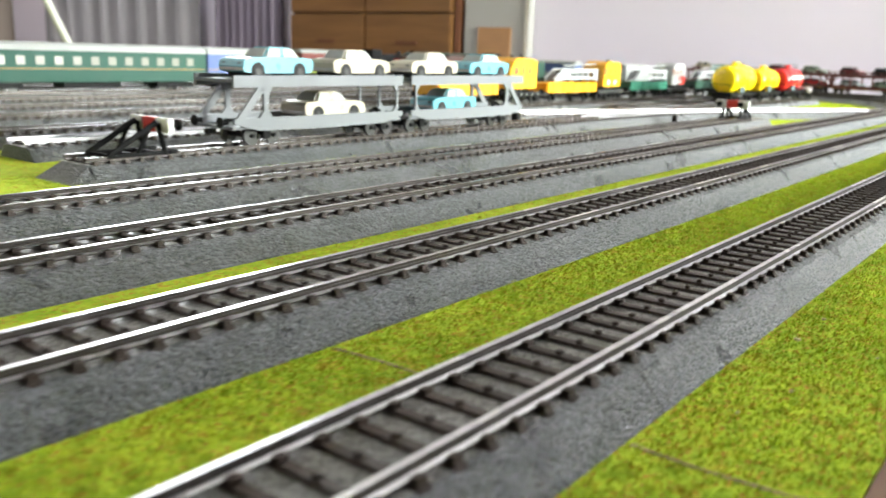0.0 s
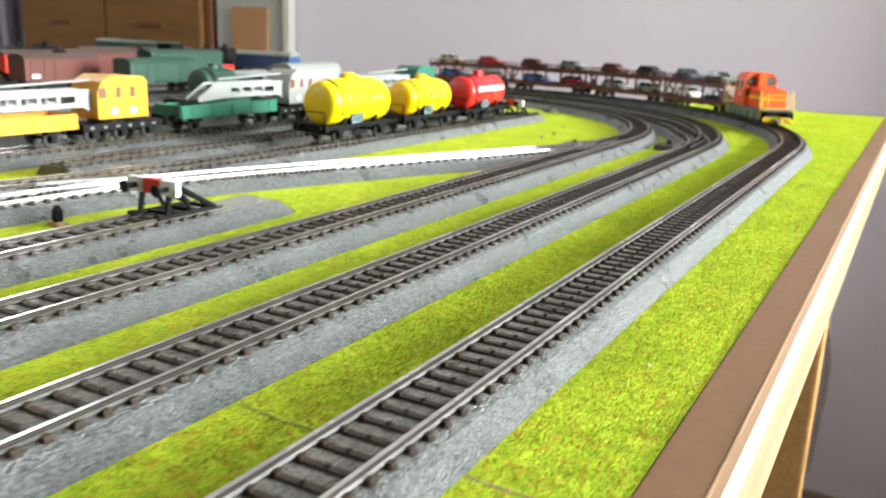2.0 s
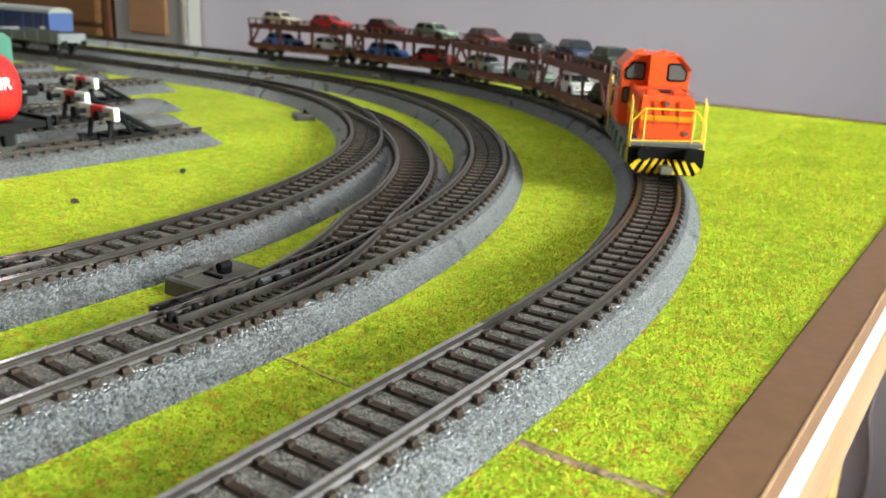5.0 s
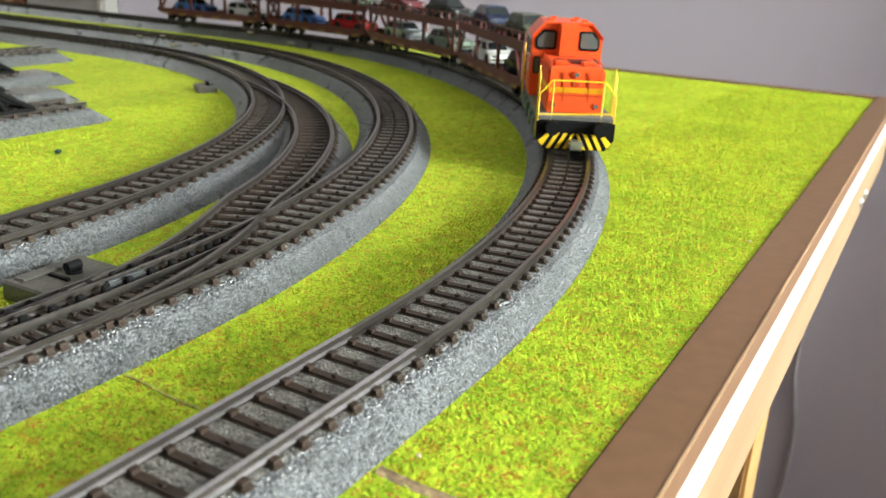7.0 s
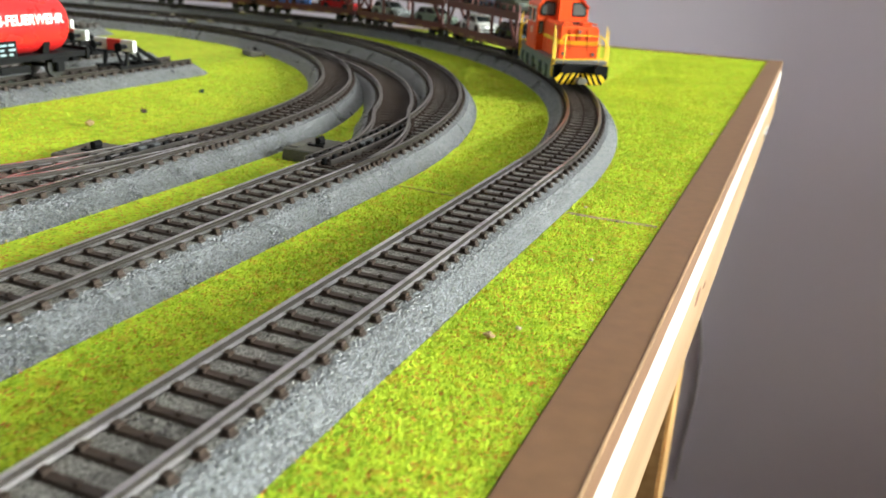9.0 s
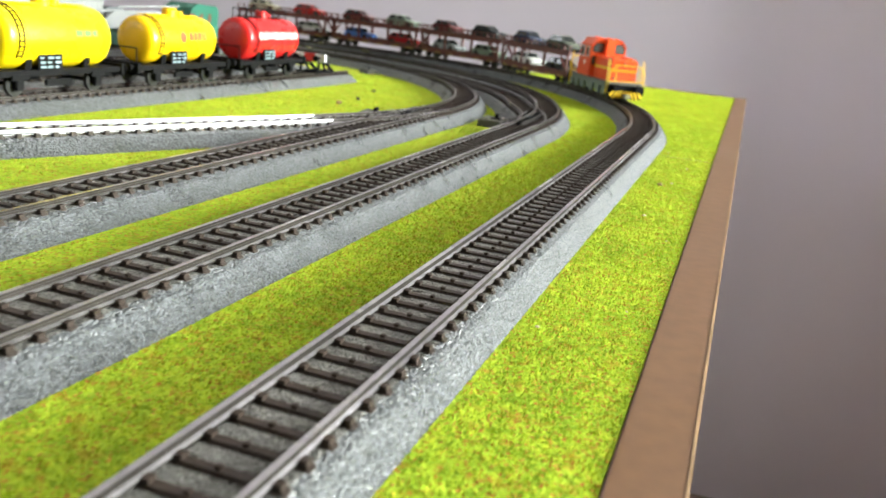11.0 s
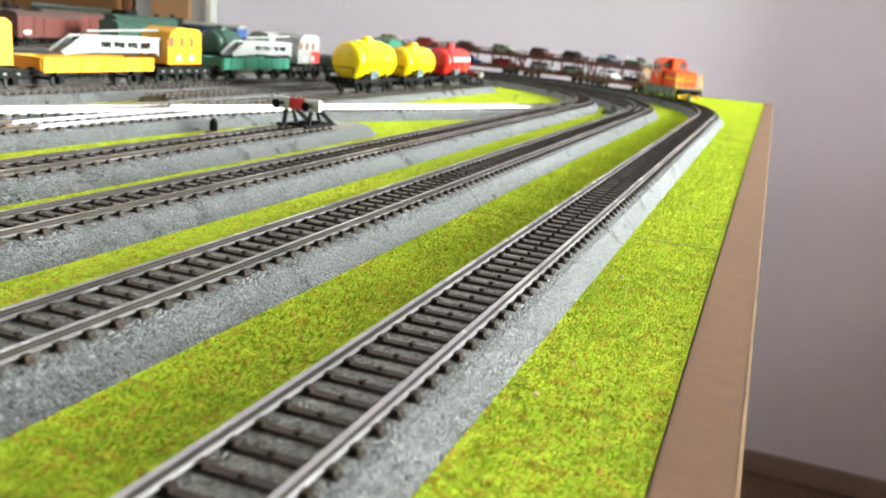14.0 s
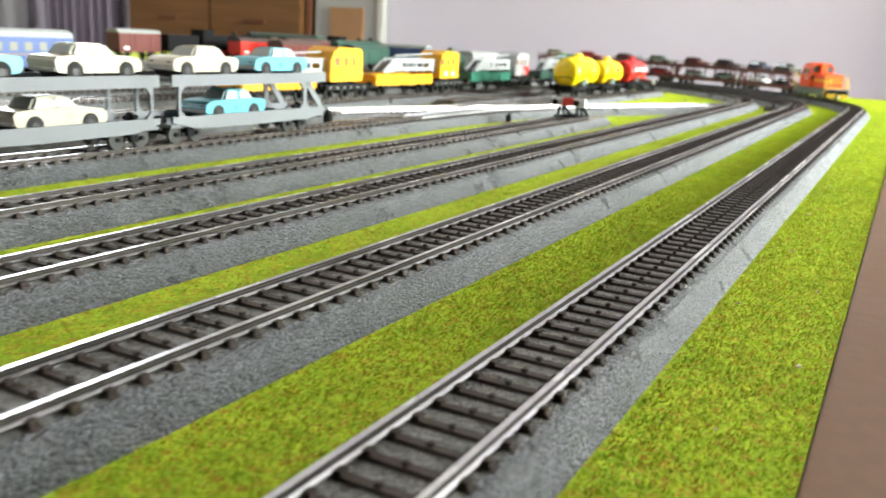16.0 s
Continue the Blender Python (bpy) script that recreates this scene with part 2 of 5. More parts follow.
def box(x0, x1, y0, y1, z0, z1, bevel=0.0):
    return add_box(bmesh.new(), x0, x1, y0, y1, z0, z1, bevel)


def add_rod(bm, a, b, r, seg=8, r2=None):
    a, b = Vector(a), Vector(b)
    m = Matrix.Translation((a + b) / 2) @ (b - a).to_track_quat("Z", "Y").to_matrix().to_4x4()
    bmesh.ops.create_cone(bm, cap_ends=True, segments=seg, radius1=r, radius2=r if r2 is None else r2, depth=(b - a).length, matrix=m)
    return bm


def rod(a, b, r, seg=8, r2=None):
    return add_rod(bmesh.new(), a, b, r, seg, r2)


def prism(points, y0, y1, axis="y"):
    """A closed outline pushed along one axis: (x, z) pairs along y, (y, z) pairs along x, (x, y) pairs along z."""
    bm = bmesh.new()
    place = {"y": lambda p, d: (p[0], d, p[1]), "x": lambda p, d: (d, p[0], p[1]), "z": lambda p, d: (p[0], p[1], d)}[axis]
    a = [bm.verts.new(place(p, y0)) for p in points]
    b = [bm.verts.new(place(p, y1)) for p in points]
    bm.faces.new(a), bm.faces.new(b[::-1])
    for i in range(len(points)):
        j = (i + 1) % len(points)
        bm.faces.new((a[i], b[i], b[j], a[j]))
    return bm


def structure(name, me, label, category):
    return tagged(new(name, me), label, category, kind="structure")


# ---- room ----
RX0, RX1, RY0, RY1, RZ0, RZ1 = -4600, 3050, -2750, 1020, -855, 1650


def wall(name, x0, x1, y0, y1, holes, axis, label, paint_mat=None):
    """A wall in boxes round its openings; holes: (a0, a1, z0, z1) along the wall."""
    bm = bmesh.new()
    lo, hi = (x0, x1) if axis == "x" else (y0, y1)
    cuts = sorted(holes)
    at = lo

    def slab(a, b, z0, z1):
        if b > a and z1 > z0:
            add_box(bm, a, b, y0, y1, z0, z1) if axis == "x" else add_box(bm, x0, x1, a, b, z0, z1)

    for a0, a1, z0, z1 in cuts:
        slab(at, a0, RZ0, RZ1), slab(a0, a1, RZ0, z0), slab(a0, a1, z1, RZ1)
        at = a1
    slab(at, hi, RZ0, RZ1)
    return structure(name, bm_mesh(name, bm, paint_mat or WALL), label, "wall")


structure("floor", bm_mesh("floor", box(RX0 - 200, RX1 + 200, RY0 - 200, RY1 + 200, RZ0 - 60, RZ0), FLOOR), "dark floor of the room", "floor")
structure("ceiling", bm_mesh("ceiling", box(RX0 - 200, RX1 + 200, RY0 - 200, RY1 + 200, RZ1, RZ1 + 60), CEIL), "plain white ceiling of the room", "ceiling")
wall("wall_north", RX0, RX1, RY1, RY1 + 150, [(-4300, -2500, 340, 1520)], "x", "pale lilac painted wall behind the layout")
# south and west walls are unseen; their dark colour deepens the shade
wall("wall_south", RX0, RX1, RY0 - 150, RY0, [(-3400, -1200, 350, 1550)], "x", "unseen wall darkened to cut bounce, with an added window", LOW_BOUNCE_WALL)
wall("wall_west", RX0 - 150, RX0, RY0 - 150, RY1 + 150, [], "y", "unseen wall darkened to cut bounce", LOW_BOUNCE_WALL)
wall("wall_east", RX1, RX1 + 150, RY0 - 150, RY1 + 150, [(-70, 950, 190, 1310)], "y", "pale lilac painted wall with a window")


def window_frame(name, x0, x1, y0, y1, z0, z1, along):
    """A white frame with one mullion and a sill, set in an opening of the wall."""
    ob = tagged(new(name), "white painted window frame in the lilac wall", "window", kind="structure")
    lo, hi = (x0, x1) if along == "x" else (y0, y1)

    def bar(part_name, a, b, za, zb):
        bm = box(a, b, y0, y1, za, zb, 4) if along == "x" else box(x0, x1, a, b, za, zb, 4)
        part(part_name, bm, WHITE, ob)

    for a, b, part_name in ((lo + 2, lo + 42, "jamb"), (hi - 42, hi - 2, "jamb"), ((lo + hi) / 2 - 22, (lo + hi) / 2 + 22, "mullion")):
        bar(part_name, a, b, z0 + 44, z1 - 44)
    bar("head", lo + 2, hi - 2, z1 - 42, z1 - 2)
    bar("sill", lo + 2, hi - 2, z0 + 2, z0 + 42)


# the south opening and its frame are added for the fill lamp
window_frame("added_window_south", -3398, -1202, RY0 - 100, RY0 - 50, 350, 1550, "x")
window_frame("window_2", RX1 + 50, RX1 + 100, -70, 950, 190, 1310, "y")
window_frame("window_3", -4300, -2500, RY1 + 50, RY1 + 100, 340, 1520, "x")
# added wall, out of view: keeps east light off the southern end
structure("shade_wall_corner", bm_mesh("shade_wall_corner", box(1250, 1400, RY0 + 1, -300, RZ0 + 1, RZ1 - 1), LOW_BOUNCE_WALL), "unseen dark brown wall added to block east light", "wall")
# unseen stub, added to shade the right part of the north wall
structure("shade_wall_return", bm_mesh("shade_wall_return", box(540, 690, 850, RY1 - 1, RZ0 + 1, RZ1 - 1), WALL), "unseen lilac wall stub added to shade the north wall", "wall")
# unseen low block, added to shade the north wall near the floor
structure("shade_wall_low", bm_mesh("shade_wall_low", box(540, 690, 520, 849, RZ0 + 1, -230), WALL), "unseen low lilac wall added to shade the lower north wall", "wall")
cable = [(-4, -60), (-2, -300), (-2, -440), (6, -480), (12, -520), (13, -590), (8, -660), (4, -760)]
cable_bm = bmesh.new()
for (xa, za), (xb, zb) in zip(cable, cable[1:]):
    add_rod(cable_bm, (xa, RY1 - 5, za), (xb, RY1 - 5, zb), 3.0, 8)
tagged(new("wall_cable", bm_mesh("wall_cable", cable_bm, CABLE)), "dark grey cable hanging down the lilac wall", "cable")
structure("baseboard", bm_mesh("baseboard", box(RX0, RX1, RY1 - 14, RY1 - 1, RZ0 + 1, RZ0 + 54, 3), SKIRTING), "dull brown skirting board along the wall", "baseboard")

# ---- layout board ----
EDGE, BX0, BY0, BY1 = 50.5, -1560, -2300, 575
structure("layout_board", bm_mesh("layout_board", box(BX0, EDGE + 2, BY0, BY1 + 2, -52, -2.5), PINE), "pine board that carries the model railway", "table top")
structure("board_batten", bm_mesh("board_batten", prism([(EDGE + 2.2, -8.4), (EDGE + 13.6, -8.4), (EDGE + 14.4, -9.2), (EDGE + 14.4, -19.6), (EDGE + 2.2, -19.6)], BY0, BY1 + 13), PINE_PALE), "pale batten along the board edge", "batten")
structure("board_fascia", bm_mesh("board_fascia", box(EDGE + 2.2, EDGE + 14.2, BY0, BY1 + 13, -50, -19.9, 0.8), PINE), "pine fascia under the pale batten", "fascia")
structure("grass_sheet", bm_mesh("grass_sheet", box(BX0, EDGE, BY0, BY1, -2.2, 0), GRASS), "bright green model grass sheet on the board", "grass mat")
structure("edge_strip_east", bm_mesh("edge_strip_east", box(EDGE + 0.3, EDGE + 14.0, BY0, BY1 + 14.5, -8.1, 0.8, 0.5), BROWN), "brown edging strip along the board", "edging")
# thin pale bar: the highlight on the strip's arris, put in as colour
structure("arris_highlight", bm_mesh("arris_highlight", box(EDGE + 13.4, EDGE + 14.2, BY0, BY1 + 14, 0.2, 0.95, 0.2), TAN_EDGE), "pale tan highlight painted on the edging strip's arris", "edging")
structure("edge_strip_north", bm_mesh("edge_strip_north", box(BX0, EDGE, BY1 + 0.3, BY1 + 14.5, -2.3, 0.8, 0.5), BROWN), "brown edging strip along the board", "edging")
for x in (-14, BX0 + 50):
    for y in (535, -1180, -2200):
        leg = thing("table_leg", "square pine leg under the board", "table leg", "legs of the board", at=(x, y, RZ0))
        part("post", box(-35, 35, -35, 35, 13, -RZ0 - 62, 3), PINE_DARK, leg)
        part("foot", box(-28, 28, -28, 28, 1, 13, 2), BLACK, leg, "black levelling foot")
        part("bracket", box(-36, 36, -45, 45, -RZ0 - 62, -RZ0 - 52.4, 1), PINE_DARK, leg)

# ---- tracks ----
PITCH = 7.3


def straight(x, y0, y1):
    return [(x, y0), (x, y1)]


def arc(cx, cy, r, a0, a1, step=2.0):
    n = max(2, int(abs(a1 - a0) / step) + 1)
    return [(cx + r * math.cos(radians(a0 + (a1 - a0) * i / n)), cy + r * math.sin(radians(a0 + (a1 - a0) * i / n))) for i in range(n + 1)]


class Path:
    """A line on the board, walked by its length."""

    def __init__(self, points):
        self.p = [Vector(q) for q in points]
        self.s = [0.0]
        for a, b in zip(self.p, self.p[1:]):
            self.s.append(self.s[-1] + (b - a).length)
        self.length = self.s[-1]

    def at(self, s):
        i = min(max(np.searchsorted(self.s, s) - 1, 0), len(self.p) - 2)
        a, b = self.p[i], self.p[i + 1]
        d = (b - a).normalized()
        return a + d * (s - self.s[i]), d


def sweep(path, section, closed=True):
    """Verts and faces of a section (x across, z up) carried along a path."""
    verts, faces = [], []
    pts = path.p
    n = len(section)
    for i, p in enumerate(pts):
        d = ((pts[min(i + 1, len(pts) - 1)] - p).normalized() + (p - pts[max(i - 1, 0)]).normalized()).normalized()
        nx, ny = d.y, -d.x
        for x, z in section:
            verts.append((p.x + nx * x, p.y + ny * x, z))
    for i in range(len(pts) - 1):
        for j in range(n if closed else n - 1):
            k = (j + 1) % n
            faces.append((i * n + j, i * n + k, (i + 1) * n + k, (i + 1) * n + j))
    if closed:
        faces.append(tuple(range(n - 1, -1, -1)))
        faces.append(tuple((len(pts) - 1) * n + j for j in range(n)))
    return verts, faces


def rail_section(c):
    return [(c - 0.6, 10), (c + 0.6, 10), (c + 0.6, 9.35), (c + 0.22, 9.05), (c + 0.22, 8.4), (c + 0.95, 8.05), (c + 0.95, 7.7), (c - 0.95, 7.7), (c - 0.95, 8.05), (c - 0.22, 8.4), (c - 0.22, 9.05), (c - 0.6, 9.35)]


BED_LINE = [(-18.2, -0.5), (-13.0, 6.1), (-10.6, 7.1), (10.6, 7.1), (13.0, 6.1), (18.2, -0.5)]


def sleeper_mesh():
    bm = bmesh.new()
    add_box(bm, -11.3, 11.3, -1.4, 1.4, 6.4, 7.7, 0.4)
    for s in (-1, 1):
        for o in (-1.7, 1.7):
            add_box(bm, s * 8.25 + o - 0.7, s * 8.25 + o + 0.7, -0.9, 0.9, 7.7, 8.5)
    add_box(bm, -0.5, 0.5, -0.5, 0.5, 7.7, 8.4)
    return bm_mesh("sleeper", bm, SLEEPER)


SLEEPER_MESH = sleeper_mesh()


def track(name, points, label, near=None, sleepers=True, bed=0.0, shine=False, short=0.0):
    """Bed, two rails, sleepers; near: a stretch (s0, s1) whose sleepers are single parts."""
    path = Path(points)
    ob = thing(name, label, "railway track", "tracks of the layout")
    d = bed
    v, f = sweep(path, [(x, z if z < 0 else z - d) for x, z in BED_LINE])
    idx = []
    for i in range(len(path.p) - 1):
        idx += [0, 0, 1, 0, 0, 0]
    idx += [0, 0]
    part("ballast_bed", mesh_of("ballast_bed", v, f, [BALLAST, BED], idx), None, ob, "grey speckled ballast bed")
    if short:
        end = path.at(path.length - short)[0]
        path = Path(points[:-1] + [(end.x, end.y)])
    for s in (-1, 1):
        v, f = sweep(path, rail_section(s * 8.25))
        idx = []
        for i in range(len(path.p) - 1):
            # beyond y = -45 the same rail takes the darker metal, as painted shade
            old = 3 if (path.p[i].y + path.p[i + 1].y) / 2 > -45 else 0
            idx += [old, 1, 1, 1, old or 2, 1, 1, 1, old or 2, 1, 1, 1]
        idx += [1, 1]
        part("rail", mesh_of("rail", v, f, [RAIL_NEW, RAIL_FOOT, RAIL_NEW, RAIL_NEW] if shine else [RAIL, RAIL_SIDE, RAIL_FOOT, RAIL_DIM], idx), None, ob, "dark bronzed rail with a worn steel top")
    s = 90.0
    while near and s < path.length:
        if near[0] <= s <= near[1]:
            (a, _), (c, _) = path.at(s - 0.14), path.at(s + 0.14)
            v, f = sweep(Path([(a.x, a.y), (c.x, c.y)]), [(-18.3, -0.4), (-13.05, 6.25 - d), (-10.6, 7.18 - d), (10.6, 7.18 - d), (13.05, 6.25 - d), (18.3, -0.4)])
            part("bed_joint", mesh_of("bed_joint", v, f, JOINT), None, ob, "dark joint between two track pieces")
        s += 540.0
    if sleepers:
        base = SLEEPER_MESH
        bv = [v.co.copy() for v in base.vertices]
        bf = [tuple(p.vertices) for p in base.polygons]
        V, F = [], []
        count = int(path.length / PITCH)
        for i in range(count):
            s = (i + 0.5) * PITCH
            q, dr = path.at(s)
            ang = math.atan2(dr.y, dr.x) - math.pi / 2
            if near and near[0] <= s <= near[1]:
                so = new("sleeper", base)
                so.parent = ob
                so.matrix_basis = Matrix.Translation((q.x * MM, q.y * MM, 0)) @ Matrix.Rotation(ang, 4, "Z")
            else:
                m = Matrix.Translation((q.x, q.y, 0)) @ Matrix.Rotation(ang, 4, "Z") @ Matrix.Scale(1000, 4)
                o = len(V)
                V += [tuple(m @ c) for c in bv]
                F += [tuple(o + k for k in fc) for fc in bf]
        if V:
            rest = part("sleeper_run", mesh_of("sleeper_run", V, F, SLEEPER), None, ob, "dark brown moulded sleepers")
            rest["kind"] = "stuff"
    return ob, path


X2, X3, X4, X5, XB, X6, X7 = -64.5, -128.6, -193, -274, -350, -288, -404
R1, R2, R3 = 515, 437.5, 360
Y2, Y3 = -32, -30
p1 = straight(0, BY0 + 10, 0)[:1] + arc(-R1, 0, R1, 0, 90) + [(BX0 + 100, R1)]
p2 = [(X2, BY0 + 10)] + arc(X2 - R2, Y2, R2, 0, 90) + [(BX0 + 100, Y2 + R2)]
p3 = [(X3, BY0 + 10)] + arc(X3 - R3, Y3, R3, 0, 90) + [(BX0 + 100, Y3 + R3)]
xo = []
for k in range(9):
    yk = -45 + 107 * k / 9
    xo.append((X2 - R2 + math.sqrt(R2 ** 2 - max(0, yk - Y2) ** 2) - 21 * (k / 9) ** 1.8, yk))
xo += arc(-422, -50, 345, 19, 66)
diag = [(X3, -30), (X3 - 1, -60), (X3 - 5, -85), (X3 - 13, -115), (X3 - 32, -165), (-201, -258), (-226, -318), (-247, -370), (-262, -420), (-270, -470), (X5, -540), (X5, -600)]
spur = [(-226, -318), (-250, -380), (-268, -430), (-286, -470), (-306, -520), (-326, -580), (-343, -640), (XB, -700), (XB, -1050)]
tankline = [(X6, 140), (X6, -330), (X6 - 4, -400), (X6 - 14, -470), (X6 - 30, -540), (X6 - 50, -620), (XB, -700)]


def smooth(points, rounds=2):
    for _ in range(rounds):
        out = [points[0]]
        for (ax, ay), (bx, by) in zip(points, points[1:]):
            out += [(0.75 * ax + 0.25 * bx, 0.75 * ay + 0.25 * by), (0.25 * ax + 0.75 * bx, 0.25 * ay + 0.75 * by)]
        points = out + [points[-1]]
    return points


T1, P1 = track("track_outer", p1, "grey-ballasted outer track with bright rails", near=(1050, 3230))
T2, P2 = track("track_second", p2, "grey-ballasted second track with bright rails", near=(1050, 2800))
T3, P3 = track("track_third", p3, "grey-ballasted third track with bright rails", near=(1250, 2500))
track("turnout_curved", smooth(xo), "curved branch of a turnout between two tracks", near=(0, 420), bed=0.3)
_, P4 = track("siding_with_stop", straight(X4, BY0 + 10, -415), "short grey siding that ends at a buffer stop", near=(1150, 1900), short=36)
cut = smooth(diag)
half = next(k for k, q in enumerate(cut) if q[1] < -135)
track("turnout_branch", cut[:half + 1], "diverging branch of a turnout", near=(20, 400), bed=0.3)
track("turnout_branch", cut[half:], "shiny metal branch track past a turnout", near=(0, 600), bed=0.3, shine=True)
track("siding_car_carrier", straight(X5, -1062, -600), "grey siding under the car carrier")
track("turnout_spur", smooth(spur), "shiny spur that leaves the branch track", bed=0.5, shine=True)
track("siding_tank_wagons", smooth(tankline), "grey siding under the tank wagons", short=24)
track("siding_cranes", straight(X7, -1500, 205), "grey siding under the crane wagons", short=24)
for k in range(8):
    track("rear_siding", straight(-492.5 - 77.5 * k, -1500, 270), "grey siding in the rear of the layout", sleepers=k < 3)


def bed_end(x, y, way):
    """The sloped end of a ballast bed, past the last sleeper; way: 1 or -1 along y."""
    bm = bmesh.new()
    low = [bm.verts.new((x + a, y, z)) for a, z in BED_LINE]
    far = [bm.verts.new((x + a, y + way * 11, -0.5)) for a in (-15, 15)]
    bm.faces.new(low), bm.faces.new((low[2], low[3], far[1], far[0])), bm.faces.new((low[0], low[1], low[2], far[0])), bm.faces.new((low[3], low[4], low[5], far[1])), bm.faces.new((low[0], far[0], far[1], low[5]))
    ob = thing("ballast_end", "sloped grey ballast end of a dead-end siding", "ballast end", "ballast ends")
    part("slope", bm, BALLAST, ob)


bed_end(X4, -415, 1)
bed_end(X5, -1062, -1)
bed_end(X6, 140, 1)
bed_end(-346, 165, 1)
bed_end(X7, 205, 1)
bed_end(-492.5, 270, 1)


track("siding_short", straight(-346, -420, 165), "grey siding that ends at a buffer stop", short=28)


HOUSING = material("motor_housing", (0.085, 0.08, 0.07), 0.5, vary=0.2, scale=60, fine=0.25, bump=0.3, bump_scale=900)


def turnout_box(x, y, turn, size=1.0):
    ob = thing("turnout_motor", "dark grey turnout motor box beside the rails", "turnout motor", "turnout motors", at=(x, y, 0), turn=turn)
    ob.scale = (size, size, size)
    housing = prism([(-8.5, -0.3), (8.5, -0.3), (7.8, 5.0), (-7.8, 5.3)], -12, 12)
    bmesh.ops.bevel(housing, geom=housing.edges[:], offset=0.6, segments=1, affect="EDGES")
    part("housing", housing, HOUSING, ob, "grey-brown motor housing")
    part("cover_ridge", box(-6, -2, -10, 2, 5.0, 5.8, 0.3), HOUSING, ob)
    part("lantern_foot", rod((2, 2, 4.9), (2, 2, 5.9), 2.2, 14), BLACK, ob)
    lantern = rod((2, -0.2, 7.0), (2, 4.0, 7.0), 1.35, 14)
    add_rod(lantern, (2, 2, 5.8), (2, 2, 6.9), 0.8, 10)
    part("lantern", lantern, BLACK, ob, "small black lantern")
    part("crank", box(-1, 6, -3.5, -2.5, 5.0, 5.9), BLACK, ob)


turnout_box(-96, -8, 4)
turnout_box(-160, -66, 8)
turnout_box(-309, 250, 55, 0.75)


def marker_post(x, y, size=1.0):
    ob = thing("marker_post", "small black marker block on a tan foot", "marker post", at=(x, y, 0))
    ob.scale = (size, size, size)
    part("foot", box(-4, 4, -3, 3, -0.3, 2, 0.5), CORK_TAN, ob, "tan foot")
    part("block", box(-1.8, 1.8, -2, 2, 2, 8, 0.5), BLACK, ob)
    part("cap", box(-1.1, 1.1, -1.2, 1.2, 8, 9.4, 0.3), BLACK, ob)


CORK_TAN = material("tan_foot", (0.40, 0.27, 0.14), 0.7, vary=0.15, scale=80)
marker_post(-241, -496)
marker_post(-310, -660, 1.5)


def check_blocks(path, s0, s1, off):
    """Small black chairs and guard-rail blocks inside a turnout."""
    ob = thing("turnout_frog", "black rail chairs and guard rail of a turnout", "turnout part", "turnout frogs")
    s = s0
    while s < s1:
        q, d = path.at(s)
        n = Vector((d.y, -d.x))
        for o in (-2.8, 2.8):
            c = q + n * (o + off)
            part("chair", box(c.x - 0.8, c.x + 0.8, c.y - 1.0, c.y + 1.0, 7.4, 10.2, 0.3), BLACK, ob)
        s += PITCH
    for o in (-5.6, 5.2):
        pts = [path.at(s0 + (s1 - s0) * i / 10)[0] for i in range(11)]
        v, f = sweep(Path([(p.x, p.y) for p in pts]), [(o - 0.3 + off, 7), (o + 0.3 + off, 7), (o + 0.3 + off, 9.6), (o - 0.3 + off, 9.6)])
        part("guard_rail", mesh_of("guard_rail", v, f, RAIL_DIM), None, ob, "dull bronzed guard rail")
    q = path.at((s0 + s1) / 2)[0]
    part("frog", box(q.x + off - 1.6, q.x + off + 1.6, q.y - 6, q.y + 6, 7, 9.9, 0.5), RAIL_NEW, ob, "bright metal frog")


check_blocks(P2, 2246, 2320, -7.5)
check_blocks(P3, 2205, 2250, -6)


POLISHED = material("polished_metal", (0.80, 0.74, 0.64), 0.12, 1.0, vary=0.05, scale=60)


def glint_pin(x, y, turn):
    """A polished rod added to make a glint at a turnout, with a dark sleeve."""
    ob = thing("rail_end", "polished rod added for a glint at a turnout", "rail part", "polished rail ends", at=(x, y, 0), turn=turn)
    part("pin", rod((-3.2, 0, 9.6), (3.2, 0, 9.6), 1.0, 14), POLISHED, ob)
    part("sleeve", box(-2.4, 2.4, -1.2, 1.2, 8.0, 8.9, 0.3), RAIL_SIDE, ob, "dark joiner sleeve")


# made-up rods, set where the rear rails glint
for x, y, turn in ((-520, 379, 5), (-511, 397, 5), (-454, 356, 15), (-445, 372, 15), (-490, 485, 5), (-403, 442, 20)):
    glint_pin(x, y, turn)


# ---- paint and parts of rolling stock ----
def paint(name, colour, rough=0.35, metal=0.0):
    return material(name, colour, rough, metal, vary=0.04, scale=60, fine=0.02, bump=0.04, bump_scale=600)


ORANGE = paint("orange_loco_paint", (0.80, 0.095, 0.02), 0.35)
SEAM_RED = paint("deep_orange_seam", (0.50, 0.045, 0.01), 0.4)
GREYGREEN = paint("grey_green_frame_paint", (0.14, 0.185, 0.16), 0.5)
YELLOW = paint("yellow_paint", (0.85, 0.55, 0.02), 0.4)
DULL_YELLOW = paint("worn_yellow", (0.24, 0.14, 0.03), 0.6)
TANK_YELLOW = paint("tank_yellow", (0.90, 0.66, 0.005), 0.28)
TANK_GOLD = paint("tank_golden_yellow", (0.88, 0.53, 0.005), 0.28)
TANK_RED = paint("tank_red", (0.62, 0.02, 0.02), 0.28)
CRANE_YELLOW = paint("crane_yellow", (0.66, 0.30, 0.004), 0.4)
DARK_RED = paint("oxide_red_paint", (0.095, 0.015, 0.011), 0.5)
LIGHT_GREY = paint("light_grey_paint", (0.145, 0.158, 0.175), 0.5)
DECK_GREY = paint("deck_grey", (0.13, 0.12, 0.115), 0.45)
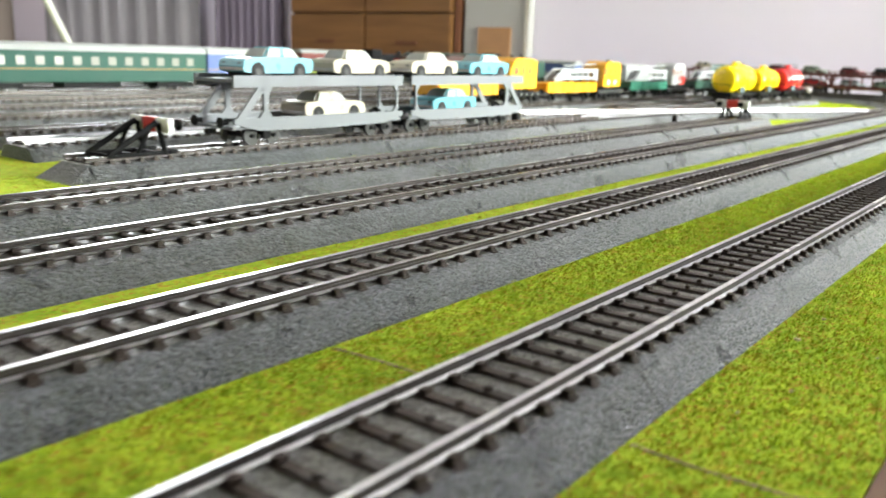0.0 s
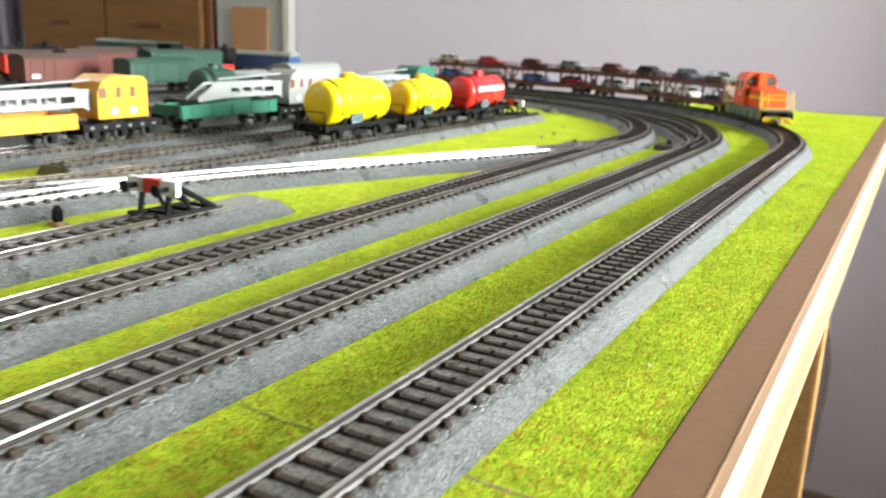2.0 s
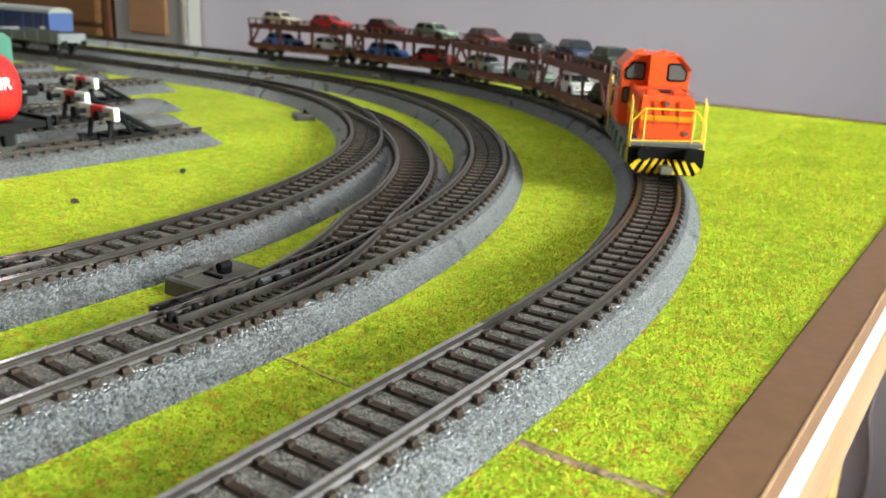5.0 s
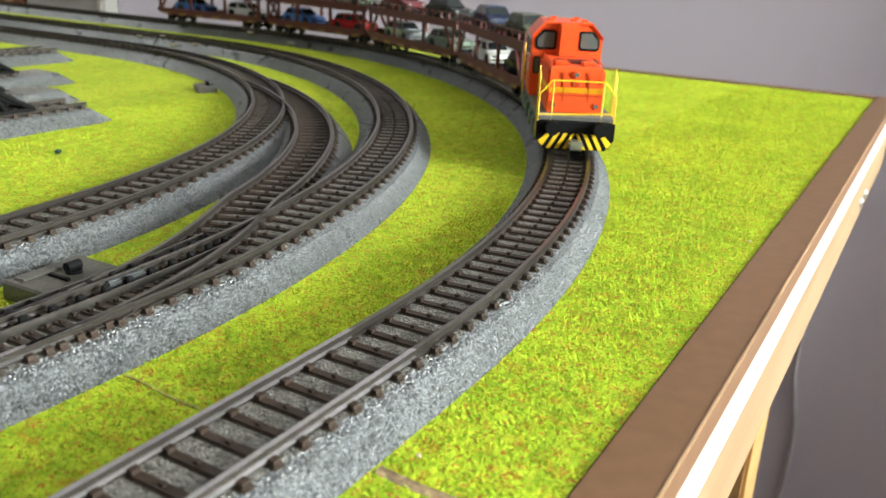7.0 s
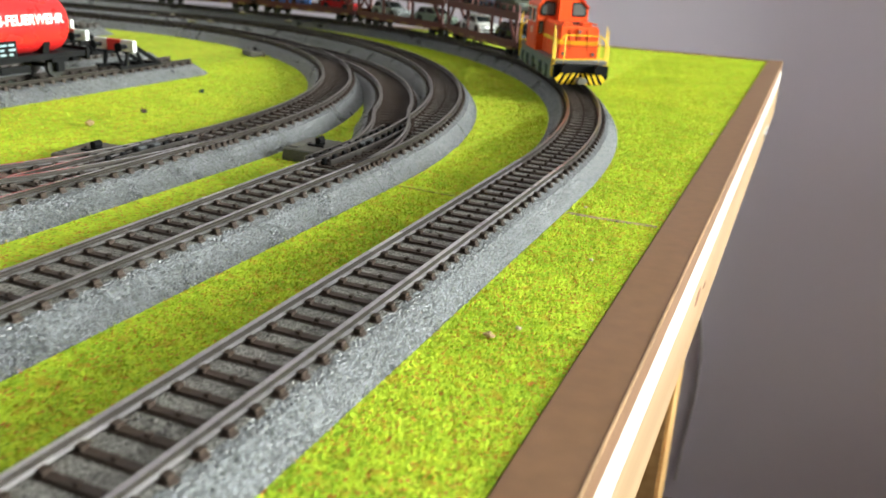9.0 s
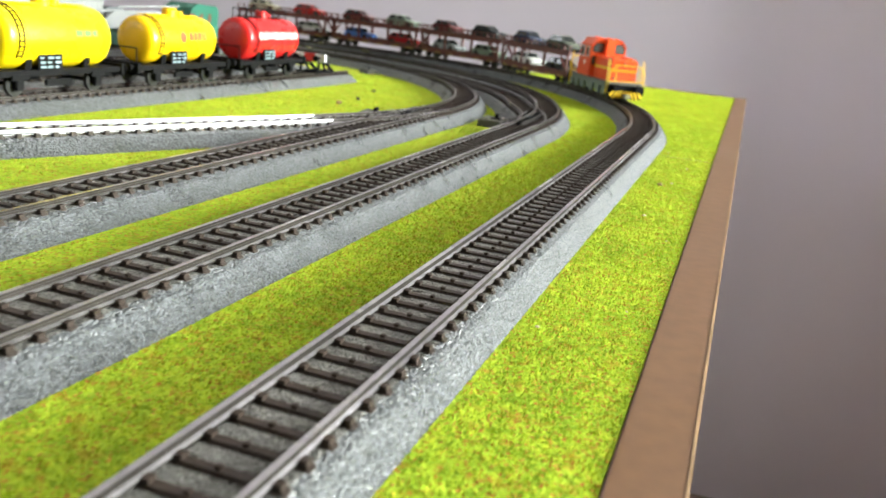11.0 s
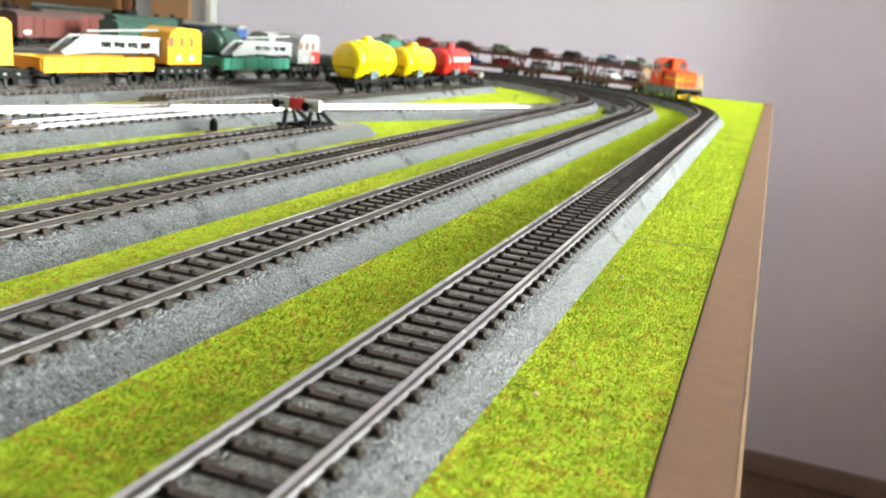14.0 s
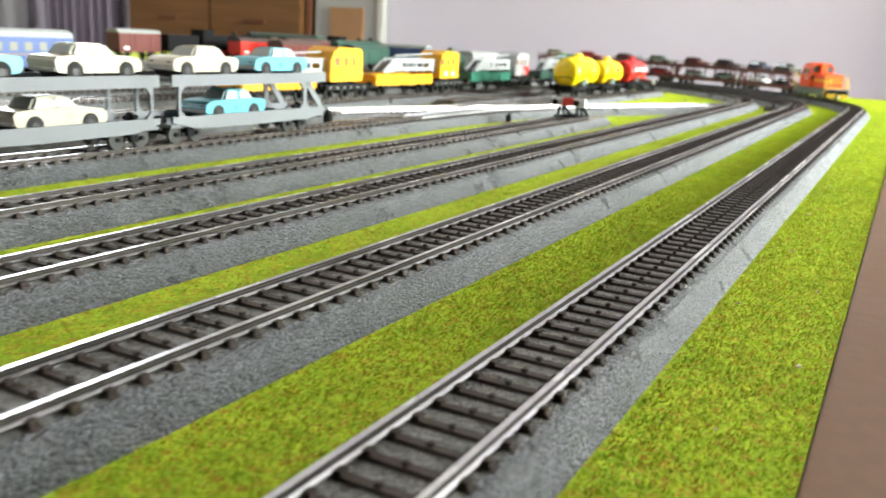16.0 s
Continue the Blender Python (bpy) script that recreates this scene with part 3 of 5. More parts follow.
GREEN = paint("dark_green_paint", (0.018, 0.055, 0.04), 0.45)
SEA_GREEN = paint("sea_green_paint", (0.015, 0.12, 0.08), 0.45)
BLUE = paint("blue_paint", (0.025, 0.06, 0.20), 0.45)
SILVER = paint("silver_paint", (0.34, 0.35, 0.36), 0.35, 0.3)
BOOM_WHITE = paint("boom_white", (0.26, 0.268, 0.277), 0.45)
SIGN_RED = paint("signal_red", (0.65, 0.03, 0.02), 0.4)
RUBBER = paint("tyre_black", (0.015, 0.015, 0.015), 0.8)
WHEEL = paint("wheel_dark", (0.045, 0.045, 0.045), 0.4, 0.6)
STEEL = paint("wheel_steel", (0.45, 0.44, 0.43), 0.3, 0.8)
PLATE = paint("data_plate", (0.27, 0.38, 0.44), 0.4)
GLASS = paint("dark_glass", (0.02, 0.024, 0.026), 0.08)
SALOON_GLASS = paint("saloon_glass", (0.40, 0.42, 0.41), 0.3)
PALE_GLASS = paint("pale_glass", (0.10, 0.12, 0.12), 0.1)
ROOF_GREY = paint("roof_grey", (0.2, 0.21, 0.2), 0.6)
ROOF_BROWN = paint("roof_brown", (0.065, 0.034, 0.03), 0.7)
ROOF_PALE = paint("roof_pale_grey", (0.25, 0.26, 0.26), 0.6)
COACH_PANE = paint("coach_pane", (0.20, 0.20, 0.175), 0.2)
SEA_GREEN_DULL = paint("coach_green", (0.010, 0.055, 0.040), 0.75)
TEXT_WHITE = paint("lettering_white", (0.8, 0.8, 0.8), 0.5)
TEXT_RED = paint("lettering_red", (0.62, 0.06, 0.02), 0.5)
TEXT_GREEN = paint("lettering_green", (0.10, 0.42, 0.05), 0.5)


def wheelset(ob, y, r=5.6):
    ax = part("wheelset", rod((-11, y, r), (11, y, r), 1.1, 8), BLACK, ob)
    for s in (-1, 1):
        part("wheel", rod((s * 7.4, y, r), (s * 9.6, y, r), r, 20), WHEEL, ax, "dark steel wheel")
    return ax


def axle_box(ob, y, mat=None):
    for s in (-1, 1):
        x = s * 12
        bm = box(x - 1.6, x + 1.6, y - 5.5, y + 5.5, 8.2, 11.5, 0.4)
        add_box(bm, x - 1.4, x + 1.4, y - 2.4, y + 2.4, 3.2, 8.5, 0.4)
        part("axle_box", bm, mat or BLACK, ob)


def buffers(ob, y, z=12.0, mat=None):
    d = 1 if y > 0 else -1
    for s in (-1, 1):
        bm = rod((s * 10, y, z), (s * 10, y + d * 4, z), 1.3, 10)
        add_rod(bm, (s * 10, y + d * 4, z), (s * 10, y + d * 4.8, z), 2.6, 14)
        part("buffer", bm, mat or BLACK, ob)
    part("coupling", box(-2, 2, min(y, y + d * 5), max(y, y + d * 5), z - 6, z - 3.5, 0.4), BLACK, ob)


def lettering(ob, words, size, mat, m, wide=None):
    """Raised letters in the built-in font, made into a mesh."""
    cu = bpy.data.curves.new("words", "FONT")
    cu.body, cu.size, cu.extrude, cu.offset, cu.align_x, cu.align_y = words, size, 0.3, 0.14, "CENTER", "CENTER"
    tmp = bpy.data.objects.new("words", cu)
    scene.collection.objects.link(tmp)
    bpy.context.view_layer.update()
    me = bpy.data.meshes.new_from_object(tmp.evaluated_get(bpy.context.evaluated_depsgraph_get()))
    bpy.data.objects.remove(tmp)
    if wide:
        span = max(v.co.x for v in me.vertices) - min(v.co.x for v in me.vertices)
        me.transform(Matrix.Diagonal((wide / span, 1, 1, 1)))
    me.transform(m)
    me.transform(Matrix.Scale(MM, 4))
    me.materials.clear()
    me.materials.append(mat)
    return part("lettering", me, None, ob)


SIDE = Matrix(((0, 0, 1, 0), (1, 0, 0, 0), (0, 1, 0, 0), (0, 0, 0, 1)))


def panes(ob, base, top, mat, name="window", gap=1.0, split=1):
    """Dark panes a little proud of the four slopes between two rectangles (x0, x1, y0, y1, z)."""
    bx0, bx1, by0, by1, bz = base
    tx0, tx1, ty0, ty1, tz = top
    low = [(bx0, by0), (bx1, by0), (bx1, by1), (bx0, by1)]
    high = [(tx0, ty0), (tx1, ty0), (tx1, ty1), (tx0, ty1)]
    for k in range(4):
        a, b = Vector((*low[k], bz)), Vector((*low[(k + 1) % 4], bz))
        c, d = Vector((*high[(k + 1) % 4], tz)), Vector((*high[k], tz))
        nrm = (b - a).cross(d - a).normalized()
        n = split if k in (1, 3) else 1
        for i in range(n):
            u0, u1 = i / n, (i + 1) / n

            def at(u, v):
                return (a.lerp(b, u)).lerp(d.lerp(c, u), v)

            gu = gap / max(2.0, (b - a).length)
            bm = bmesh.new()
            quad = [at(u0 + gu, 0.14), at(u1 - gu, 0.14), at(u1 - gu * 1.2, 0.86), at(u0 + gu * 1.2, 0.86)]
            lo = [bm.verts.new(q - nrm * 0.2) for q in quad]
            hi = [bm.verts.new(q + nrm * 0.12) for q in quad]
            bm.faces.new(hi)
            for j in range(4):
                bm.faces.new((lo[j], lo[(j + 1) % 4], hi[(j + 1) % 4], hi[j]))
            part(name, bm, mat, ob)


def loft(base, top, round_off=0.5):
    bm = bmesh.new()
    bx0, bx1, by0, by1, bz = base
    tx0, tx1, ty0, ty1, tz = top
    a = [bm.verts.new(c) for c in ((bx0, by0, bz), (bx1, by0, bz), (bx1, by1, bz), (bx0, by1, bz))]
    b = [bm.verts.new(c) for c in ((tx0, ty0, tz), (tx1, ty0, tz), (tx1, ty1, tz), (tx0, ty1, tz))]
    bm.faces.new(a[::-1]), bm.faces.new(b)
    for j in range(4):
        bm.faces.new((a[j], a[(j + 1) % 4], b[(j + 1) % 4], b[j]))
    bmesh.ops.bevel(bm, geom=bm.edges[:], offset=round_off, segments=3, affect="EDGES")
    return bm


CAR_PAINTS = {
    "cream": paint("car_cream", (0.47, 0.43, 0.32), 0.3), "sky": paint("car_sky_blue", (0.11, 0.38, 0.45), 0.3), "olive": paint("car_olive_grey", (0.10, 0.115, 0.085), 0.25, 0.3),
    "navy": paint("car_navy", (0.02, 0.03, 0.075), 0.25), "black": paint("car_black", (0.01, 0.01, 0.012), 0.2), "white": paint("car_white", (0.75, 0.75, 0.74), 0.3),
    "red": paint("car_red", (0.45, 0.01, 0.012), 0.25), "silver": paint("car_silver", (0.42, 0.45, 0.47), 0.25, 0.5), "maroon": paint("car_maroon", (0.12, 0.015, 0.02), 0.25), "blue": paint("car_blue", (0.06, 0.18, 0.55), 0.3), "sage": paint("car_sage", (0.20, 0.26, 0.20), 0.3),
}
CARS = {}


def model_car(colour, style, at, turn):
    """A scale model car, with its nose towards its own +y; at: its wheels' ground."""
    key = (colour, style)
    words = {"saloon": "old-style saloon", "hatch": "boxy hatchback"}[style]
    m = pose(at[0] * MM, at[1] * MM, at[2] * MM, 0, 0, turn)
    if key in CARS:
        return copy_thing(CARS[key], m)
    ob = thing("model_car", f"{colour.replace('sky', 'sky blue')} {words} model car on a car carrier", "model car", f"{colour} model cars")
    mat = CAR_PAINTS[colour]
    if style == "saloon":
        side = [(-21, 3.0), (-22, 5.2), (-22.3, 7.6), (-21.2, 9.3), (-14.5, 9.9), (-6, 10.1), (8, 10.0), (15, 9.7), (19.5, 9.0), (21.4, 7.8), (22, 5.6), (21.4, 3.2), (17.5, 2.5), (-17.5, 2.5)]
        base, top, w = (-8.2, 8.2, -14.5, 9.5, 9.4), (-6.4, 6.4, -10.5, 4.5, 14.6), 8.8
    else:
        side = [(-20.5, 3), (-21, 6), (-20.3, 9.3), (8, 9.4), (20, 7.8), (21.5, 5.6), (21, 3), (16.5, 2.4), (-16.5, 2.4)]
        base, top, w = (-8.4, 8.4, -20.3, 10.5, 9.0), (-6.8, 6.8, -16.5, 3.0, 14.8), 9.2
    if style == "saloon":
        k = 1.06
        side, w = [(a * k, b * k) for a, b in side], w * k
        base, top = tuple(v * k for v in base), tuple(v * k for v in top)
    else:
        k = 1.0
    body = prism(side, -w, w, "x")
    bmesh.ops.bevel(body, geom=[e for e in body.edges if abs(e.verts[0].co.x) == w and abs(e.verts[1].co.x) == w], offset=1.7 if style == "saloon" else 1.1, segments=3, affect="EDGES")
    part("body", body, mat, ob, smooth=False)
    part("cabin", loft(base, top, 1.3 if style == "saloon" else 0.8), mat, ob)
    panes(ob, base, top, SALOON_GLASS if style == "saloon" else GLASS, "window", 1.3, 2)
    for y in (-13 * k, 13.2 * k):
        part("wheel_arch", rod((-w - 0.1, y, 3.6), (w + 0.1, y, 3.6), 4.3, 18), RUBBER, ob)
        for s in (-1, 1):
            wh = part("wheel", rod((s * (w - 2), y, 3.4), (s * (w + 0.35), y, 3.4), 3.4, 16), RUBBER, ob)
            part("hub", rod((s * (w + 0.3), y, 3.4), (s * (w + 0.6), y, 3.4), 1.7, 12), WHEEL, wh)
    for y0, y1 in ((20.9 * k, 22.3 * k), (-22.3 * k, -20.9 * k)):
        part("bumper", box(-w + 0.5, w - 0.5, y0, y1, 3.8, 5.3, 0.3), STEEL if style == "saloon" else RUBBER, ob)
    for s in (-1, 1):
        part("headlight", box(s * 6 - 1.6, s * 6 + 1.6, 20.2 * k, 21.7 * k, 6.0 * k, 7.6 * k, 0.3), PALE_GLASS, ob)
    ob.matrix_basis = m
    CARS[key] = ob
    return ob


# ---- orange locomotive ----
def locomotive(m):
    ob = thing("diesel_locomotive", "bright orange model shunting locomotive with yellow handrails", "locomotive")
    part("frame", box(-14.5, 14.5, -57, 57, 5.5, 14.5, 0.6), GREYGREEN, ob, "grey-green side frame")
    part("deck", box(-16, 16, -58.5, 58.5, 14.5, 16, 0.3), DECK_GREY, ob, "grey walkway deck")
    for y in (-40, -22, 22, 40):
        wheelset(ob, y, 5.4)
    for s in (-1, 1):
        for y in (-47, -31, -12, 12, 31, 47):
            part("side_step", box(s * 15.5 - 1, s * 15.5 + 1, y - 4, y + 4, 4, 11, 0.4), GREYGREEN, ob)
    hood = loft((-12.2, 12.2, 2, 49, 16), (-11.4, 11.4, 2, 47.5, 35.5))
    part("hood", hood, ORANGE, ob, "orange engine hood")
    part("rear_hood", loft((-11.5, 11.5, -50, -30, 16), (-11, 11, -49, -30, 33)), ORANGE, ob)
    cab = [(-16.5, 16), (16.5, 16), (16.5, 44), (11, 50), (-11, 50), (-16.5, 44)]
    part("cab", prism(cab, -30, 2), ORANGE, ob, "orange driver's cab")
    part("roof", prism([(-11, 50), (11, 50), (16.8, 44), (16.8, 43.5), (17, 44.2), (11.2, 50.8), (-11.2, 50.8), (-17, 44.2), (-16.8, 43.5), (-16.8, 44)], -31, 3), ORANGE, ob)
    part("exhaust", box(-4.4, 4.4, 1.5, 7, 35, 50.6, 0.6), ORANGE, ob)
    for s in (-1, 1):
        for y0, y1, tag in ((2, 2.5, 1), (-30.5, -30, -1)):
            fr = prism([(s * 5.2, 39), (s * 6.2, 38), (s * 14, 38), (s * 15.2, 39.2), (s * 15.2, 43.2), (s * 11.8, 47), (s * 6.2, 47), (s * 5.2, 46)], y0, y1)
            w = part("cab_window", fr, BLACK, ob, "cab window with black rubber frame")
            e = y1 if tag > 0 else y0
            part("pane", prism([(s * 6.2, 39.6), (s * 6.8, 39), (s * 13.6, 39), (s * 14.2, 39.6), (s * 14.2, 42.8), (s * 11.3, 46), (s * 6.8, 46), (s * 6.2, 45.4)], min(e, e + tag * 0.2), max(e, e + tag * 0.2)), PALE_GLASS, w)
        w = part("door_window", box(s * 13.9 - 1.6, s * 13.9 + 1.6, 1.9, 2.5, 26.5, 34.5, 0.5), BLACK, ob)
        part("pane", box(s * 13.9 - 1.1, s * 13.9 + 1.1, 2.45, 2.7, 27.2, 33.8, 0.3), PALE_GLASS, w)
        for y0, y1 in ((-12, -4), (-27, -17)):
            w = part("side_window", box(s * 16.55 - 0.3, s * 16.55 + 0.3, y0, y1, 33, 43, 0.2), TEXT_WHITE, ob, "pale-framed side window")
            part("pane", box(s * 16.8 - 0.3, s * 16.8 + 0.3, y0 + 0.9, y1 - 0.9, 34, 42), PALE_GLASS, w)
        part("cab_step", box(s * 16.6 - 0.3, s * 16.6 + 0.3, -2, -0.5, 18, 42), ORANGE, ob)
        part("emblem", box(s * 16.6 - 0.2, s * 16.6 + 0.2, -16, -12, 26, 30), TEXT_WHITE, ob, "small white emblem")
        for k in range(5):
            part("hood_door", box(s * 12.0 - 0.35, s * 12.0 + 0.35, 5 + k * 8.6, 12.6 + k * 8.6, 17.5, 34, 0.2), ORANGE, ob)
        part("stripe", box(s * 12.15 - 0.4, s * 12.15 + 0.4, 4.5, 47.3, 25.4, 27.6), YELLOW, ob, "yellow stripe")
        part("hand_pole", rod((s * 11, 4, 36.6), (s * 11, 46, 36.6), 0.3, 6), ORANGE, ob)
    part("stripe", box(-11.5, 11.5, 48.1, 48.6, 24.6, 26.9), CRANE_YELLOW, ob, "yellow stripe")
    for x, y in ((-6, 38), (6, 38)):
        part("hood_vent", box(x - 3, x + 3, y - 4, y + 4, 35.4, 37, 0.4), ORANGE, ob)
    for x in (-5.4, 5.4):
        part("hood_seam", box(x - 0.2, x + 0.2, 48.05, 48.6, 17, 33.6), SEAM_RED, ob, "deep orange door seam")
    part("hood_seam", box(-11.2, 11.2, 48.1, 48.62, 23.4, 23.8), SEAM_RED, ob, "deep orange door seam")
    part("hood_emblem", rod((0, 47.9, 28.6), (0, 48.6, 28.6), 1.5, 12), SEAM_RED, ob, "small raised emblem")
    for s in (-1, 1):
        lamp = part("lamp", rod((s * 9.2, 48.0, 19.4), (s * 9.2, 49.2, 19.4), 1.5, 16), ORANGE, ob, "orange lamp ring")
        part("lens", rod((s * 9.2, 49.0, 19.4), (s * 9.2, 49.4, 19.4), 0.95, 12), PALE_GLASS, lamp, "dark lamp lens")
        part("hinge", box(s * 11.0 - 0.4, s * 11.0 + 0.4, 48.1, 48.8, 29, 31), ORANGE, ob)
    part("front_step", box(-15.6, 15.6, 52, 58.7, 16, 16.5, 0.2), ROOF_GREY, ob, "pale grey front step plate")
    for k in range(7):
        part("grille_slat", box(-7, 7, 22 + k * 1.8, 22.9 + k * 1.8, 35.3, 36.1), DARK_RED, ob)
    lamp = part("lamp_top", rod((0, 47.4, 32.4), (0, 48.9, 32.4), 1.5, 16), ORANGE, ob, "orange lamp ring")
    part("lens", rod((0, 48.7, 32.4), (0, 49.1, 32.4), 0.95, 12), PALE_GLASS, lamp, "dark lamp lens")
    for x, y in ((-8, -4), (-3, -6), (8, -5), (5, -24), (-6, -22)):
        part("roof_horn", box(x - 1.5, x + 1.5, y - 1, y + 1, 50.4, 51.9, 0.3), ORANGE, ob)
    for d in (1, -1):
        beam = part("buffer_beam", prism([(-16.5, 14), (16.5, 14), (16.5, 7), (13, 2.5), (-13, 2.5), (-16.5, 7)], min(d * 57, d * 60), max(d * 57, d * 60)), BLACK, ob, "black and yellow striped beam")
        for s in (-1, 1):
            for k in range(4):
                x = 3.2 + k * 3.5
                low, high = 2.8 + max(0.0, x - 13) * 1.2, 9.4
                q = [(s * x, low), (s * (x + 1.7), low + max(0.0, x + 1.7 - 13) * 0.9), (s * min(16.3, x + 1.7 - 3.6), high), (s * max(0.4, x - 3.6), high)]
                part("stripe", prism(q, min(d * 60, d * 60.3), max(d * 60, d * 60.3)), YELLOW, beam, "yellow hazard stripe")
            part("buffer", rod((s * 10, d * 60, 12), (s * 10, d * 65, 12), 2.9, 16), BLACK, ob)
        part("coupling", box(-3, 3, min(d * 59, d * 66), max(d * 59, d * 66), 3.5, 7, 0.8), STEEL if d > 0 else BLACK, ob, "grey coupling head")
        y = d * 58
        rail = bmesh.new()
        for a, b in zip([(-16, y, 25), (-11, y, 31), (11, y, 31)], [(-11, y, 31), (11, y, 31), (16, y, 25)]):
            add_rod(rail, a, b, 0.36, 6)
        for a, b in (((-16, y, 25), (-16, y, 14)), ((16, y, 25), (16, y, 14)), ((-10.5, y, 31), (-10.5, y, 14)), ((10.5, y, 31), (10.5, y, 14)), ((-16, y, 18), (16, y, 16.5))):
            add_rod(rail, a, b, 0.36, 6)
        part("handrail", rail, YELLOW, ob, "yellow handrail")
        for s in (-1, 1):
            bm = rod((s * 16, y - d * 7, 6), (s * 16, y - d * 7, 36), 0.4, 6)
            add_rod(bm, (s * 16, y - d * 3, 6), (s * 16, y - d * 3, 34), 0.4, 6)
            part("grab_post", bm, YELLOW, ob, "yellow grab post by the steps")
    ob.matrix_basis = m
    return ob


# ---- wagons ----
def car_carrier(colour, style, m, length=150, word="light grey"):
    """One unit of a two-deck car carrier."""
    ob = thing("car_carrier", f"{word} two-deck model car carrier wagon", "wagon", f"{word} car carriers")
    h = length / 2 - 3
    part("lower_deck", box(-14, 14, -h, h, 8.5, 10), colour, ob)
    part("upper_deck", box(-14, 14, -h, h, 31, 32.6), colour, ob)
    for s in (-1, 1):
        x = s * 14.8
        sill = [(-h, 14), (h, 14), (h, 11.2), (h - 16, 7.6), (0, 7.0), (-h + 16, 7.6), (-h, 11.2)]
        part("sill", prism(sill, x - 0.7, x + 0.7, "x"), colour, ob)
        part("upper_beam", prism([(-h, 28.8), (h, 28.8), (h, 34.5), (-h, 34.5)], x - 0.7, x + 0.7, "x"), colour, ob)
        if style == "arch":
            for y in (-h + 20, h - 4):
                for d in (-1, 1):
                    g = [(y, 13), (y + d * 5.5, 13), (y + d * 1.6, 17), (y + d * 1.6, 25.5), (y + d * 5.5, 29.5), (y, 29.5)]
                    if abs(y + d * 5.5) < h + 1:
                        part("post", prism(g if d > 0 else g[::-1], x - 0.6, x + 0.6, "x"), colour, ob)
            part("end_brace", prism([(-h, 12), (-h + 5, 12), (-h + 21, 29.5), (-h + 15.5, 29.5)], x - 0.6, x + 0.6, "x"), colour, ob)
        else:
            for y in (-h + 3, -h / 3, h / 3, h - 3):
                part("post", box(x - 0.7, x + 0.7, y - 1.6, y + 1.6, 13, 29.5), colour, ob)
            for y, d in ((-h + 3, 1), (h - 3, -1)):
                part("brace", prism([(y, 13), (y + d * 3, 13), (y + d * 14, 29.5), (y + d * 11, 29.5)], x - 0.6, x + 0.6, "x"), colour, ob)
            bm = bmesh.new()
            add_box(bm, x - 0.4, x + 0.4, -h, h, 38.6, 39.5)
            n = int(length / 11)
            for k in range(n + 1):
                y = -h + 2 * h * k / n
                add_box(bm, x - 0.5, x + 0.5, y - 0.7, y + 0.7, 34, 39)
            part("upper_fence", bm, colour, ob)
            for k in range(6):
                y = -h + 12 + (2 * h - 24) * k / 5
                part("yellow_patch", box(x + s * 0.7 - 0.2, x + s * 0.7 + 0.2, y - 5, y + 5, 7.6, 9.4), DULL_YELLOW, ob, "worn dull yellow marking panel")
    for y in (-h + 22, h - 14) if style == "arch" else (-h + 18, h - 18):
        for dy in (-7, 7):
            wheelset(ob, y + dy, 4.6)
        axle_box(ob, y)
    buffers(ob, -h, 12), buffers(ob, h, 12)
    ob.matrix_basis = m
    return ob


def plates(ob, x, y, z):
    p = part("data_board", box(x - 0.4, x + 0.4, y - 8, y + 8, z - 4, z + 4, 0.2), BLACK, ob, "black data board with pale panels")
    d = 0.3 if x > 0 else -0.3
    for r in range(3):
        for c in range(3):
            part("panel", box(x + d, x + 2.2 * d, y - 7 + c * 5, y - 3.0 - (r + c) % 3 * 0.9 + c * 5, z - 3.0 + r * 2.3, z - 2.0 + r * 2.3), PLATE, p) if d > 0 else None


def curved_bar(r, z, y0, y1, a0, a1, oval=False):
    """A thin plate that follows the barrel, from a0 to a1 along its girth."""
    bm = bmesh.new()
    rows = []
    for k in range(7):
        u = k / 6
        a = (a0 + (a1 - a0) * u) / r
        half = (y1 - y0) / 2 * (math.sqrt(max(0.05, 1 - (2 * u - 1) ** 2)) if oval else 1.0)
        c = (y0 + y1) / 2
        rows.append([[bm.verts.new((q * math.cos(a), y, z + q * math.sin(a))) for q in (r - 0.4, r + 0.14)] for y in (c - half, c + half)])
    for p, q in zip(rows, rows[1:]):
        bm.faces.new((p[0][1], p[1][1], q[1][1], q[0][1]))
        bm.faces.new((p[0][0], p[0][1], q[0][1], q[0][0]))
        bm.faces.new((p[1][1], p[1][0], q[1][0], q[1][1]))
    for e in (rows[0], rows[-1]):
        bm.faces.new((e[0][0], e[1][0], e[1][1], e[0][1]))
    return bm


